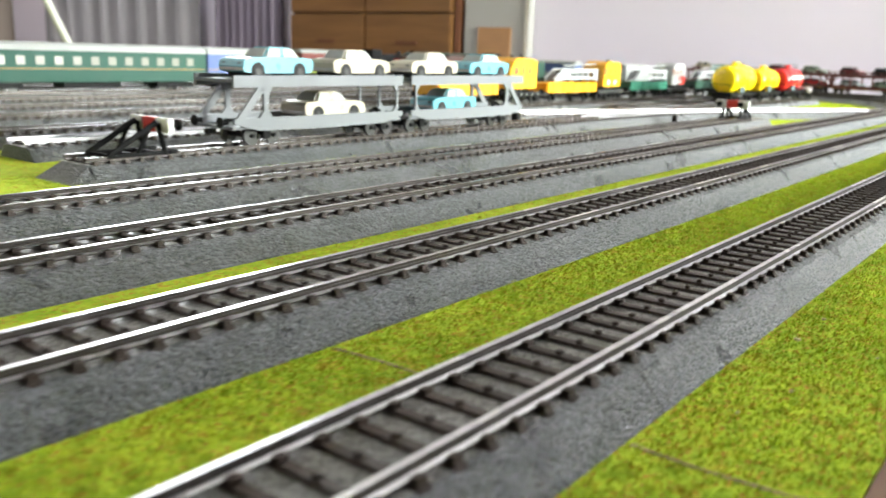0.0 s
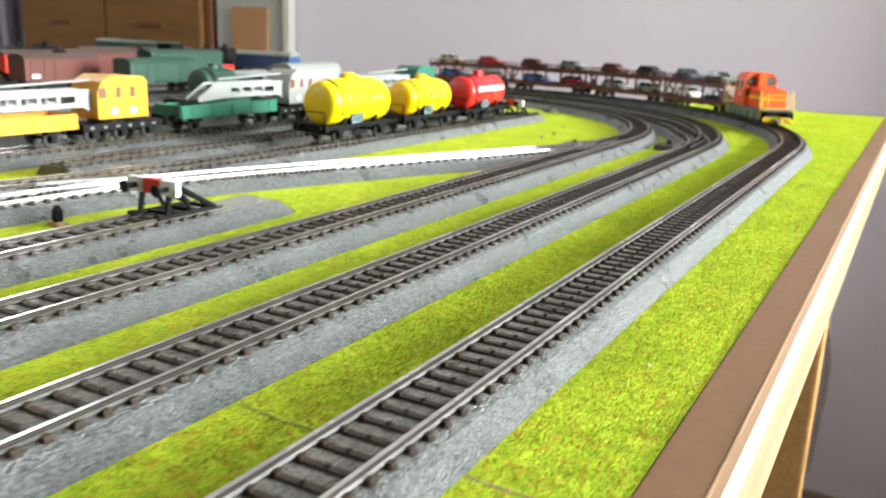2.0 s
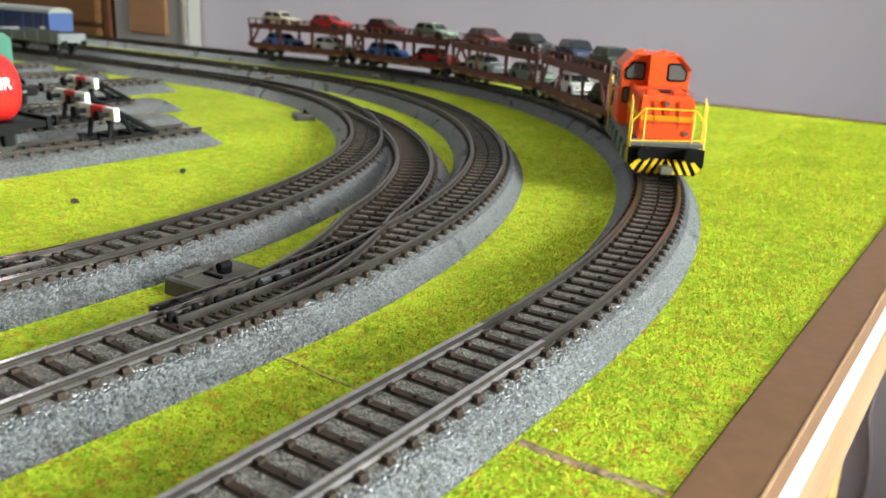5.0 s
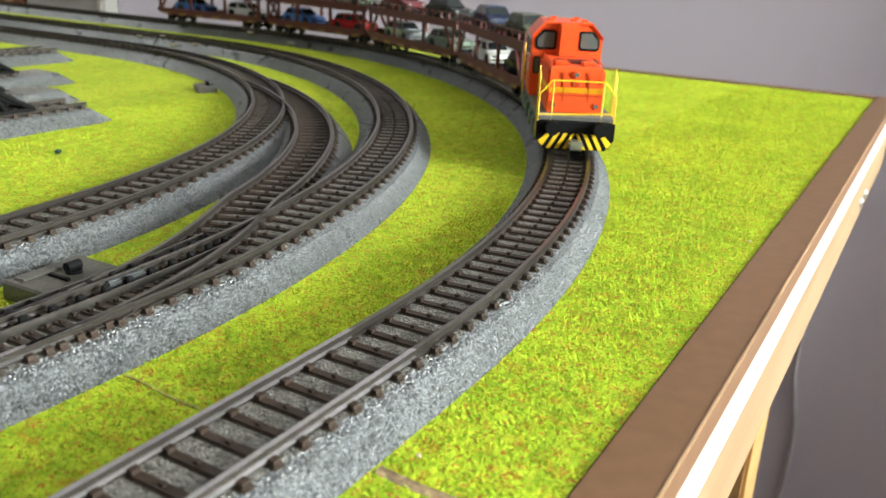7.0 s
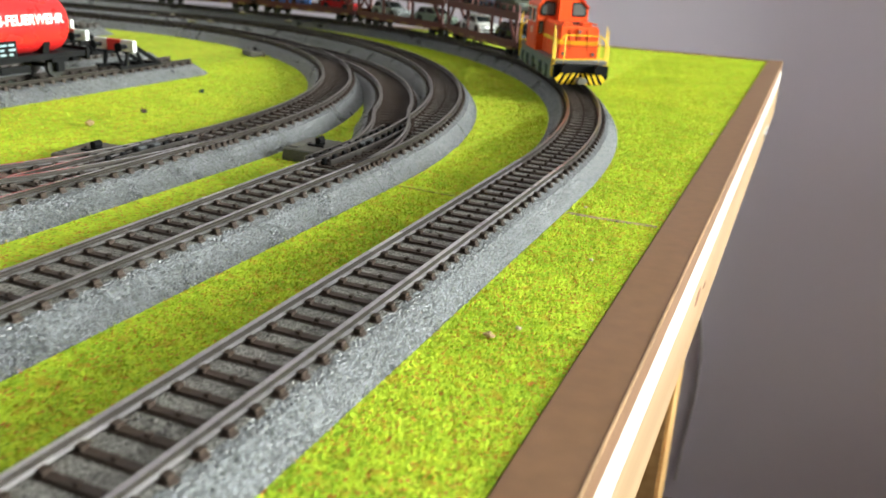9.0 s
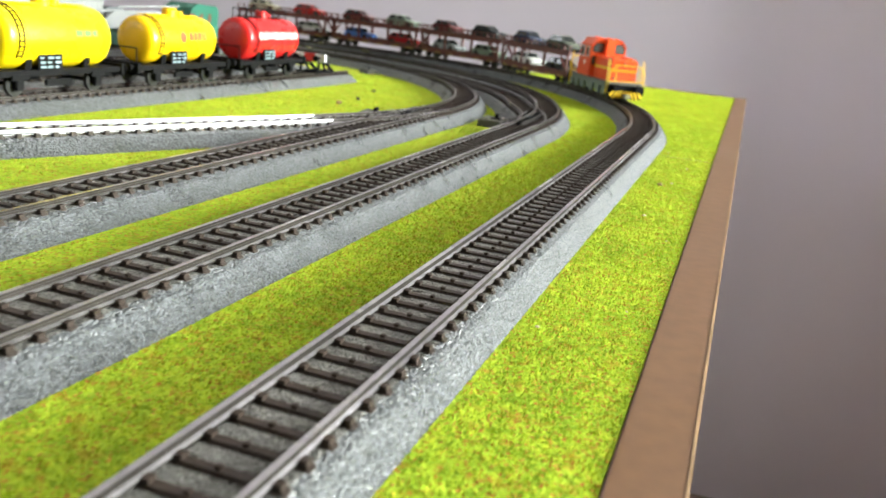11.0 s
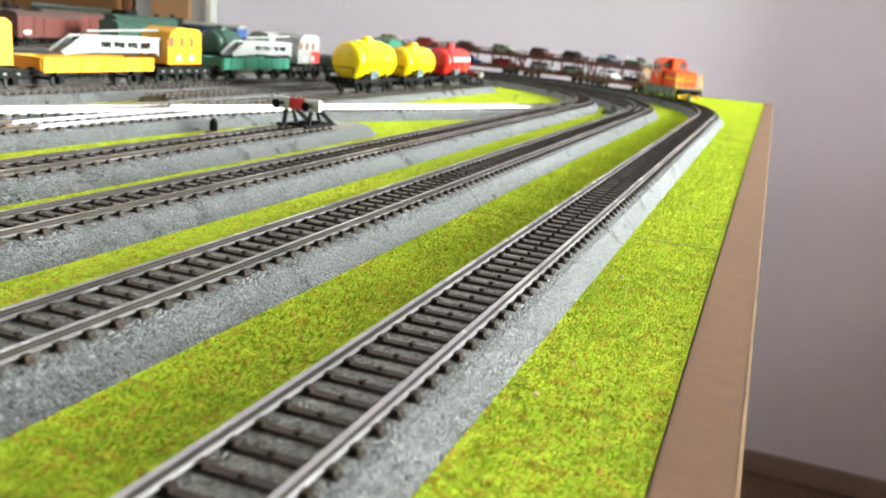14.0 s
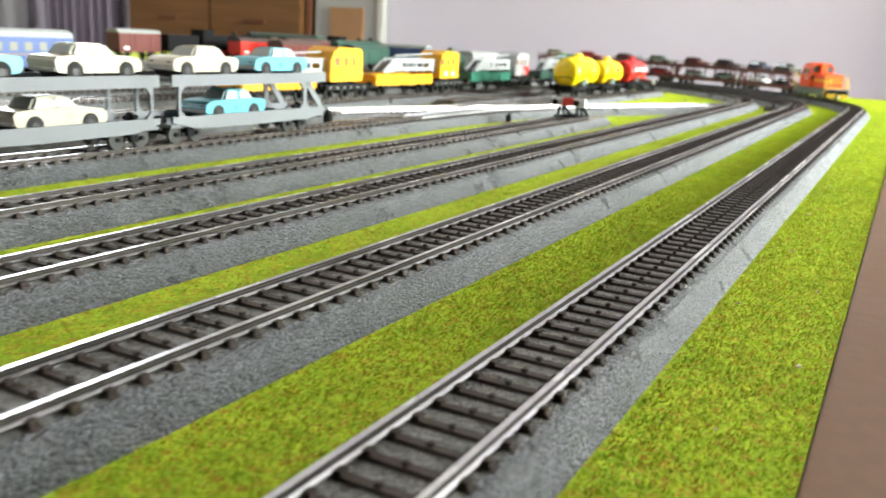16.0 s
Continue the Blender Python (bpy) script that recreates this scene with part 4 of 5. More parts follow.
def tank_wagon(mat, word, m, r=15.0, half=36.0, dome="hatch", rails=False, bar=None, words=None, z=27.5):
    ob = thing("tank_wagon", f"{word} model tank wagon on a black underframe", "wagon", "tank wagons")
    bm = bmesh.new()
    rings = []
    ends = [(-half, 0.5), (-half + 0.5, 0.74), (-half + 1.4, 0.89), (-half + 3.0, 0.97), (-half + 5.0, 1.0)]
    ends = ends + [(-y, q) for y, q in reversed(ends)]
    for y, q in ends:
        rings.append([bm.verts.new((r * q * math.cos(2 * math.pi * k / 36), y, z + r * q * math.sin(2 * math.pi * k / 36))) for k in range(36)])
    for a, b in zip(rings, rings[1:]):
        for k in range(36):
            bm.faces.new((a[k], a[(k + 1) % 36], b[(k + 1) % 36], b[k]))
    bm.faces.new(rings[0]), bm.faces.new(rings[-1])
    part("tank", bm, mat, ob, f"{word} tank barrel", smooth=True)
    hatch = rod((0, 0, z + r - 2), (0, 0, z + r + 4), 4.6, 20)
    add_rod(hatch, (0, 0, z + r + 4), (0, 0, z + r + 5), 5.0, 20, 3.6)
    part("hatch", hatch, mat, ob, smooth=False)
    part("valve", rod((0, 9, z + r - 2), (0, 9, z + r + 3), 2.6, 16), mat, ob)
    walk_ = box(-3.5, 3.5, -half + 8, half - 10, z + r + 0.2, z + r + 0.8)
    part("walkway", walk_, mat if not rails else BLACK, ob)
    if rails:
        bm = bmesh.new()
        for s in (-1, 1):
            add_rod(bm, (s * 6, -half + 8, z + r + 6), (s * 6, half - 10, z + r + 6), 0.35, 6)
            for k in range(4):
                y = -half + 8 + (2 * half - 18) * k / 3
                add_rod(bm, (s * 6, y, z + r - 2), (s * 6, y, z + r + 6), 0.35, 6)
        part("top_railing", bm, BLACK, ob, "thin black railing")
    lad = bmesh.new()
    y0 = -half + 9
    for dy in (-1.6, 1.6):
        pts = [(r * math.cos(radians(a)) + 0.6, z + r * math.sin(radians(a))) for a in range(-35, 91, 12)]
        for (xa, za), (xb, zb) in zip(pts, pts[1:]):
            add_rod(lad, (xa, y0 + dy, za), (xb, y0 + dy, zb), 0.3, 5)
    for a in range(-30, 80, 9):
        xx, zz = (r + 0.6) * math.cos(radians(a)), z + (r + 0.6) * math.sin(radians(a))
        add_rod(lad, (xx, y0 - 1.6, zz), (xx, y0 + 1.6, zz), 0.3, 5)
    part("ladder", lad, BLACK, ob, "thin black ladder")
    fr = box(-13, 13, -45, 45, 10, 13, 0.3)
    add_box(fr, -14, 14, -46.5, -44.5, 8.5, 14.5), add_box(fr, -14, 14, 44.5, 46.5, 8.5, 14.5)
    part("underframe", fr, BLACK, ob, "black underframe")
    for y in (-20, 20):
        part("saddle", prism([(-11, 13), (11, 13), (12.5, 19), (-12.5, 19)], y - 2, y + 2), BLACK, ob)
    for y in (-27, 27):
        wheelset(ob, y), axle_box(ob, y)
    for s in (-1, 1):
        part("brake_gear", box(s * 11 - 1, s * 11 + 1, -9, 9, 4.5, 8, 0.4), BLACK, ob)
    part("platform_rail", rod((-12, -45.5, 23), (12, -45.5, 23), 0.4, 6), BLACK, ob)
    for s in (-1, 1):
        part("platform_post", rod((s * 12, -45.5, 13), (s * 12, -45.5, 23), 0.4, 6), BLACK, ob)
    plates(ob, 13.8, -8, 17)
    buffers(ob, -46, 12), buffers(ob, 46, 12)
    if words:
        lettering(ob, words, 7.0, TEXT_WHITE, Matrix.Translation((r + 0.2, 2, z + 3)) @ SIDE, 54)
    if bar:
        for x0, x1 in bar[1]:
            part("marking", curved_bar(r, z, x0, x1, 3 - bar[2], 3 + bar[2]), bar[0], ob)
        if bar[2] > 2:
            part("emblem", curved_bar(r, z, -7, -1, -1, 6, True), bar[0], ob, "plain red-orange emblem disc")
    ob.matrix_basis = m
    return ob


def crane_wagon(m, mat, word, stripes=True):
    ob = thing("crane_wagon", f"{word} model railway crane on a black chassis", "wagon", "crane wagons")
    part("chassis", box(-14, 14, -34, 34, 8, 13, 0.5), BLACK, ob)
    for y in (-24, 0, 24):
        wheelset(ob, y), axle_box(ob, y)
    for s in (-1, 1):
        for k in range(6):
            part("chassis_mark", box(s * 14 - 0.3, s * 14 + 0.3, -28 + k * 10.5, -25.6 + k * 10.5, 9.8, 11.4), ROOF_GREY, ob)
    part("turntable", rod((0, -4, 13), (0, -4, 16), 12, 24), BLACK, ob)
    side = [(-27, 16), (22, 16), (22, 42), (18, 45), (-14, 46), (-22, 42), (-27, 34)] if stripes else [(-21, 16), (21, 16), (21, 41), (17, 44), (-9, 45), (-17, 41), (-21, 34)]
    part("house", prism(side, -14, 14, "x"), mat, ob, f"{word} crane house")
    for s in (-1, 1):
        x = s * 14.1
        for y0, y1 in ((-20, -14), (-6, -2), (6, 10)):
            part("house_window", box(x - 0.2, x + 0.2, y0, y1, 30, 37), OAK_DARK, ob)
        for k in range(5 if stripes else 2):
            y = -14 + k * 7 if stripes else -8 + k * 16
            if stripes:
                part("hazard_stripe", prism([(y, 17), (y + 3, 17), (y + 8, 26), (y + 5, 26)], x - 0.2, x + 0.2, "x"), YELLOW, ob)
            else:
                part("lamp_plate", rod((x - s * 0.3, y, 21), (x + s * 0.3, y, 21), 2.6, 14), TEXT_WHITE, ob)
    if mat is SILVER:
        for s in (-1, 1):
            part("red_panel", box(s * 14.15 - 0.2, s * 14.15 + 0.2, 5, 21.5, 17, 28), SIGN_RED, ob, "red lower panel")
    buffers(ob, -34), buffers(ob, 34)
    ob.matrix_basis = m
    return ob


def boom(m, mat, word):
    """A crane boom of two slotted side plates, laid down along +y from its foot."""
    ob = thing("crane_boom", f"{word} slotted crane boom laid over a flat wagon", "crane boom", "crane booms")
    for s in (-1, 1):
        x = s * 6
        part("foot_plate", prism([(0, -4), (4, -6), (31, 10), (31, 22), (26, 22)], x - 0.7, x + 0.7, "x"), mat, ob)
        part("tip_plate", prism([(99, 10), (124, 8), (126, 10.5), (106, 22), (99, 22)], x - 0.7, x + 0.7, "x"), mat, ob)
        part("top_chord", box(x - 0.7, x + 0.7, 31, 99, 17.6, 22), mat, ob)
        part("bottom_chord", box(x - 0.7, x + 0.7, 31, 99, 10, 13.4), mat, ob)
        for y0, y1 in ((31, 37), (48, 51), (62, 65), (76, 79), (90, 99)):
            part("web", box(x - 0.7, x + 0.7, y0, y1, 13.4, 17.6), mat, ob)
    part("jib_pole", rod((0, 2, 28), (0, 96, 24.5), 0.9, 8), mat, ob)
    for y in (28, 64, 102):
        part("cross_tie", box(-5.3, 5.3, y - 1.2, y + 1.2, 18, 20.5), mat, ob)
    ob.matrix_basis = m
    return ob


def flat_wagon(m, mat, word, length=92):
    ob = thing("flat_wagon", f"{word} low-sided model flat wagon", "wagon", "flat wagons")
    h = length / 2
    part("floor", box(-13, 13, -h, h, 12, 13.5), DECK_GREY, ob)
    for s in (-1, 1):
        part("side", box(s * 14 - 0.8, s * 14 + 0.8, -h, h, 11, 21, 0.3), mat, ob)
        part("end", box(-13.2, 13.2, s * h - 0.8, s * h + 0.8, 12, 21, 0.3), mat, ob)
        for k in range(5):
            y = -h + length * (k + 0.5) / 5
            part("stake", box(s * 15 - 0.4, s * 15 + 0.4, y - 0.7, y + 0.7, 11, 20), mat, ob)
    for y in (-h + 17, h - 17):
        wheelset(ob, y), axle_box(ob, y)
    buffers(ob, -h), buffers(ob, h)
    ob.matrix_basis = m
    return ob


def box_wagon(m, mat, word, length=110, high=44, roof=None):
    ob = thing("covered_wagon", f"{word} covered model goods wagon", "wagon", "covered wagons")
    h = length / 2
    part("body", box(-15, 15, -h, h, 11, high - 6, 0.4), mat, ob)
    part("roof", prism([(-15.8, high - 6), (15.8, high - 6), (13, high - 2.5), (6, high), (-6, high), (-13, high - 2.5)], -h - 0.8, h + 0.8), roof or ROOF_GREY, ob)
    for s in (-1, 1):
        x = s * 15.2
        for k in range(6):
            y = -h + length * (k + 0.5) / 6
            part("rib", box(x - 0.4, x + 0.4, y - 0.8, y + 0.8, 12, high - 7), mat, ob)
        part("sliding_door", box(x - 0.3, x + 0.6, -12, 12, 12, high - 8, 0.2), mat, ob)
        part("marking", box(x + s * 0.3 - 0.2, x + s * 0.3 + 0.2, -h + 8, -h + 18, 15, 19), TEXT_WHITE, ob)
    for y in (-h + 18, h - 18):
        wheelset(ob, y), axle_box(ob, y)
    buffers(ob, -h), buffers(ob, h)
    ob.matrix_basis = m
    return ob


def coach(m, mat, word, length=240, roof=None):
    ob = thing("passenger_coach", f"{word} model passenger coach with pale windows", "wagon", "passenger coaches")
    h = length / 2
    part("body", box(-16, 16, -h, h, 9, 38, 0.8), mat, ob)
    part("roof", prism([(-16.3, 38), (16.3, 38), (14, 43), (7, 45.5), (-7, 45.5), (-14, 43)], -h, h), roof or ROOF_GREY, ob)
    n = int(length / 19)
    for s in (-1, 1):
        x = s * 16.1
        for k in range(n):
            y = -h + 12 + (length - 24) * (k + 0.5) / n
            part("window", box(x - 0.2, x + 0.2, y - 4.2, y + 4.2, 25, 33, 0.15), COACH_PANE, ob)
        part("waist_line", box(x - 0.15, x + 0.15, -h + 1, h - 1, 21, 22), DULL_YELLOW, ob)
    for y in (-h + 38, h - 38):
        for dy in (-14, 14):
            wheelset(ob, y + dy)
        for s in (-1, 1):
            part("bogie_frame", box(s * 11.5 - 1, s * 11.5 + 1, y - 22, y + 22, 3.5, 8, 0.5), BLACK, ob)
    part("underbox", box(-10, 10, -30, 30, 3, 9, 0.5), BLACK, ob)
    buffers(ob, -h), buffers(ob, h)
    ob.matrix_basis = m
    return ob


def buffer_stop(x, y, turn, cat="black model buffer stop with a red and white beam"):
    ob = thing("buffer_stop", cat, "buffer stop", "buffer stops", at=(x, y, 9), turn=turn)
    for s in (-1, 1):
        bm = bmesh.new()
        for a, b, q in (((s * 8.2, -1, 0), (s * 8.2, 2, 14), 1.3), ((s * 8.2, 3, 14.5), (s * 8.2, 27, 1), 1.4), ((s * 8.2, -5, 0.8), (s * 8.2, 28, 0.8), 1.0), ((s * 8.2, 13, 1), (s * 8.2, 7, 11.5), 1.0)):
            add_rod(bm, a, b, q, 8)
        part("side_frame", bm, BLACK, ob)
        part("rail_clamp", box(s * 8.2 - 1.6, s * 8.2 + 1.6, -7, -3, 0, 2.2, 0.4), BLACK, ob)
    for y in (4, 16, 26):
        part("cross_bar", box(-9, 9, y - 1.2, y + 1.2, 0.1, 1.6, 0.3), BLACK, ob)
    part("beam", box(-15, -5, -1.5, 1.5, 10, 16.5, 0.4), TEXT_WHITE, ob, "white end of the beam")
    part("beam", box(5, 15, -1.5, 1.5, 10, 16.5, 0.4), TEXT_WHITE, ob, "white end of the beam")
    part("beam_middle", box(-5, 5, -1.6, 1.6, 10, 16.5, 0.3), SIGN_RED, ob, "red middle of the beam")
    for s in (-1, 1):
        bm = rod((s * 9.5, -1.5, 13), (s * 9.5, -7, 13), 1.2, 10)
        add_rod(bm, (s * 9.5, -7, 13), (s * 9.5, -8, 13), 2.6, 14)
        part("buffer", bm, BLACK, ob)
    return ob


def on(x, y, turn=0.0, z=10.0):
    return pose(x * MM, y * MM, z * MM, 0, 0, turn)


def along(path, s, half):
    """The pose of a vehicle whose ends rest on the path half its length either side of s, nose towards lower s."""
    a, b = path.at(s - half)[0], path.at(s + half)[0]
    c, d = (a + b) / 2, (a - b)
    return on(c.x, c.y, math.degrees(math.atan2(d.y, d.x)) - 90), c, math.degrees(math.atan2(d.y, d.x)) - 90


# ---- the train on the outer track ----
s0 = -(BY0 + 10) + R1 * radians(22)
m, c, a = along(P1, s0 + 62, 42)
locomotive(m)
s = s0 + 62 + 68
UPPER = [("olive", "navy"), ("black", "maroon"), ("sage", "maroon"), ("red", "cream")]
LOWER = [("black", "white"), ("sage", "silver"), ("red", "blue"), ("white", "blue")]
carrier = None
for k in range(4):
    m, c, a = along(P1, s + 74, 55)
    if carrier is None:
        carrier = car_carrier(DARK_RED, "fence", m, 148, "oxide red")
    else:
        copy_thing(carrier, m)
    for j, off in enumerate((36, -36)):
        q = m @ Vector((0, off * MM, 0))
        model_car(UPPER[k][j], "hatch", (q.x / MM, q.y / MM, 10 + 32.7), a)
        q = m @ Vector((0, (off + 4) * MM, 0))
        model_car(LOWER[k][j], "hatch", (q.x / MM, q.y / MM, 10 + 10.1), a)
    s += 151

# ---- grey car carrier ----
CY = -795
g1 = car_carrier(LIGHT_GREY, "arch", on(X5, CY, 180), 130, "light grey")
copy_thing(g1, on(X5, CY - 132, 0))
for off, colour, deck in ((28, "sky", 1), (-32, "cream", 1), (-98, "cream", 1), (-160, "sky", 1), (-10, "sky", 0), (-119, "cream", 0)):
    model_car(colour, "saloon", (X5, CY + off, 10 + (32.7 if deck else 10.1)), 0 if off in (-98, -119) else 180)

# ---- tank wagons ----
tank_wagon(TANK_YELLOW, "bright yellow", on(X6, -208), 16.0, 37, bar=(TEXT_GREEN, [(8, 13), (14, 19), (20, 23.5)], 1.6), z=28.5)
tank_wagon(TANK_GOLD, "golden yellow", on(X6, -103), 14.2, 34, bar=(TEXT_RED, [(2, 6), (7, 10), (11, 14.5), (15.5, 17), (18, 19.5)], 2.6), z=27)
tank_wagon(TANK_RED, "bright red", on(X6, 4), 15.0, 36, rails=True, words="BAHN-FEUERWEHR", z=27.5)

# ---- buffer stops ----
buffer_stop(X4, -483, 0)
buffer_stop(X6, 84, 0)
buffer_stop(-346, 106, 0)
buffer_stop(X7, 150, 0)
buffer_stop(X5, -1024, 180)

# ---- crane train ----
def second_crane(x, y, house, word, flat, flat_word, steel):
    flat_wagon(on(x, y - 92), flat, flat_word, 108)
    boom(on(x, y + 4, 180, 24), steel, "white" if steel is BOOM_WHITE else "silver")
    crane_wagon(on(x, y), house, word, False)


flat_wagon(on(X7, -616), CRANE_YELLOW, "yellow", 92)
boom(on(X7, -518, 180, 24), BOOM_WHITE, "white")
crane_wagon(on(X7, -522), CRANE_YELLOW, "yellow")
second_crane(X7, -331, CRANE_YELLOW, "yellow", CRANE_YELLOW, "yellow", BOOM_WHITE)
second_crane(X7, -133, SILVER, "silver grey", SEA_GREEN, "sea green", BOOM_WHITE)
second_crane(X7, 78, SEA_GREEN, "sea green", GREEN, "dark green", SILVER)

def steam_locomotive(m):
    ob = thing("steam_locomotive", "black model steam locomotive with a red underframe", "locomotive", "steam locomotives")
    part("boiler", rod((0, -45, 30), (0, 60, 30), 12, 24), BLACK, ob)
    part("smokebox", rod((0, 60, 30), (0, 72, 30), 12.6, 24), BLACK, ob)
    part("chimney", rod((0, 62, 40), (0, 62, 49), 3.4, 14, 4.2), BLACK, ob)
    part("dome", rod((0, 20, 38), (0, 20, 48), 5, 16, 3.5), BLACK, ob)
    part("cab", box(-15, 15, -72, -44, 14, 50, 1), BLACK, ob)
    part("running_board", box(-15, 15, -72, 76, 17, 19, 0.3), BLACK, ob)
    part("underframe", box(-8, 8, -70, 76, 8, 17, 0.5), SIGN_RED, ob)
    for y in (-30, 0, 30):
        wheelset(ob, y, 9.5)
    wheelset(ob, 60, 5.5), wheelset(ob, -60, 5.5)
    for s in (-1, 1):
        part("smoke_deflector", box(s * 14 - 0.4, s * 14 + 0.4, 52, 74, 24, 44), BLACK, ob)
    part("tender", box(-14, 14, -150, -80, 12, 40, 1), BLACK, ob)
    for y in (-138, -115, -92):
        wheelset(ob, y, 5.5)
    ob.matrix_basis = m
    return ob


# ---- rear sidings ----
RS = [-492.5 - 77.5 * k for k in range(8)]
tank_wagon(GREEN, "dark green", on(RS[0], -140), 14, 22)
box_wagon(on(RS[1], 97), SILVER, "pale grey", 94, 40, ROOF_PALE)
box_wagon(on(-1220, Y2 + R2, 90), GREEN, "dark green", 200, 48, GREEN)
flat_wagon(on(RS[2], 40), GREEN, "dark green", 96)
flat_wagon(on(RS[3], 150), LIGHT_GREY, "light grey", 130)
box_wagon(on(RS[3], 0), GREEN, "dark green", 100, 40, GREEN)
box_wagon(on(RS[5], 190), GREEN, "dark green", 140, 44, GREEN)
box_wagon(on(RS[5], 40), DARK_RED, "oxide red", 110, 44, ROOF_BROWN)
coach(on(RS[3], -796), SEA_GREEN_DULL, "sea green", 260, ROOF_PALE)
coach(on(RS[3], -612), BLUE, "dark blue", 104, ROOF_PALE)
box_wagon(on(RS[4], -80), DARK_RED, "oxide red", 100, 42, ROOF_BROWN)
box_wagon(on(RS[7], 180), DARK_RED, "oxide red", 110, 42, ROOF_BROWN)
flat_wagon(on(RS[6], 120), DARK_RED, "oxide red", 110)
box_wagon(on(RS[6], 0), SIGN_RED, "bright red", 100, 40, ROOF_BROWN)


box_wagon(on(RS[7], -194), DARK_RED, "oxide red white-roofed", 82, 46, ROOF_PALE)
steam_locomotive(on(RS[7], 14))
box_wagon(on(RS[7], 300), BLACK, "black", 110, 42, ROOF_BROWN)
steam_locomotive(on(RS[6], 300))
box_wagon(on(-905, Y2 + R2, 90), BLUE, "blue", 130, 40)
flat_wagon(on(-760, Y3 + R3, 90), LIGHT_GREY, "light grey", 120)


# ---- furniture by the wall ----
def cabinet():
    ob = thing("drawer_cabinet", "oak-coloured chest of drawers against the wall", "cabinet", at=(-1985, 1000, RZ0))
    part("body", box(-390, 372, -20, 19, 1, 1500, 4), OAK, ob)
    part("side_panel", box(373, 398, -24, 19, 1, 1500, 3), OAK_DARK, ob, "dark brown side panel")
    for r in range(7):
        for c in range(2):
            d = part("drawer", box(-384 + c * 379, -10 + c * 379, -36, -20, 40 + r * 200, 232 + r * 200, 4), OAK, ob)
            part("handle", box(-242 + c * 379, -148 + c * 379, -42, -34, 134 + r * 200, 147 + r * 200, 3), OAK_DARK, d, "dark pull handle")


def panel_door():
    ob = thing("white_panel_door", "white painted panel with a brown board on it", "door", at=(-1455, 1000, RZ0))
    part("leaf", box(-120, 120, -20, 18, 1, 1600, 4), WHITE, ob)
    part("board", box(-62, 62, -26, -20, 830, 995, 2), CORK, ob, "brown square board")
    part("edge_strip", box(108, 122, -24, -20, 10, 1590, 2), PINE_PALE, ob)


CURTAIN_TOP = 325


def screw(x, y, z):
    ob = thing("screw", "shiny screw head in the board edge", "screw", "screws in the board edge", at=(x, y, z))
    part("head", rod((0, 0, 0), (1.2, 0, 0), 3.4, 16, 2.6), STEEL, ob)
    part("slot", box(1.05, 1.35, -2.2, 2.2, -0.4, 0.4), BLACK, ob)


for sy in (433, 408):
    screw(EDGE + 14.2, sy, -40)


def knot(y, z, long, high):
    ob = thing("wood_knot", "brown knot in the pine fascia", "knot", "knots in the fascia", at=(EDGE + 14.1, y, z))
    bm = bmesh.new()
    bmesh.ops.create_icosphere(bm, subdivisions=2, radius=1.0)
    for v in bm.verts:
        v.co = Vector((v.co.x * 0.45, v.co.y * long, v.co.z * high + 0.15 * v.co.y * high))
    part("core", bm, OAK_DARK, ob)


knot(-8, -29, 9, 2.4)
knot(14, -32, 4, 1.2)


def tuft(x, y, r, mat, label):
    rng = random.Random(int(x * 7 + y))
    ob = thing("grass_clump", label, "debris", "clumps on the grass", at=(x, y, 0.8))
    bm = bmesh.new()
    for k in range(14):
        a, q = rng.uniform(0, 6.28), rng.uniform(0, 0.6) * r
        m = Matrix.Translation((q * math.cos(a), q * math.sin(a), rng.uniform(0.0, 0.7) * r)) @ Matrix.Diagonal((1.3, 0.9, 0.8, 1))
        bmesh.ops.create_icosphere(bm, subdivisions=1, radius=rng.uniform(0.25, 0.5) * r, matrix=m)
    part("blades", bm, mat, ob)


tuft(-228, 86, 2.0, GREEN, "dark green flock clump on the grass")
tuft(-211, 20, 1.8, ROOF_BROWN, "brown crumb of bark on the grass")
tuft(-208, -18, 2.6, CORK_TAN, "tan shred of bark on the grass")
tuft(30, -137, 1.5, CORK_TAN, "pale tan shred on the grass by the outer track")


def curtain(x0, x1, cloth, word):
    ob = thing("curtain", f"{word} curtain hanging in folds by the wall", "curtain", "curtains")
    n = 60
    v, f = [], []
    for k in range(n + 1):
        x = x0 + (x1 - x0) * k / n
        y = 985 + 16 * math.sin(k * 0.9) + 5 * math.sin(k * 2.3)
        v += [(x, y, RZ0 + 30), (x, y, CURTAIN_TOP), (x, y + 2, CURTAIN_TOP), (x, y + 2, RZ0 + 30)]
    for k in range(n):
        a, b = 4 * k, 4 * k + 4
        f += [(a, b, b + 1, a + 1), (a + 1, b + 1, b + 2, a + 2), (a + 2, b + 2, b + 3, a + 3), (a + 3, b + 3, b, a)]
    part("cloth", mesh_of("cloth", v, f, cloth, smooth=True), None, ob)
    part("rail", rod((x0 - 40, 985, CURTAIN_TOP + 6), (x1 + 40, 985, CURTAIN_TOP + 6), 10, 12), WHITE, ob)


def lamp_arm():
    ob = thing("desk_lamp", "white desk lamp with a slanted arm", "lamp", at=(-1300, -478, 0))
    part("base", rod((0, 0, 0.5), (0, 0, 14), 36, 24), WHITE, ob)
    part("arm", rod((0, 0, 14), (0, -110, 240), 6, 12), WHITE, ob)
    part("shade", rod((0, -112, 235), (0, -60, 330), 20, 20, 50), WHITE, ob)


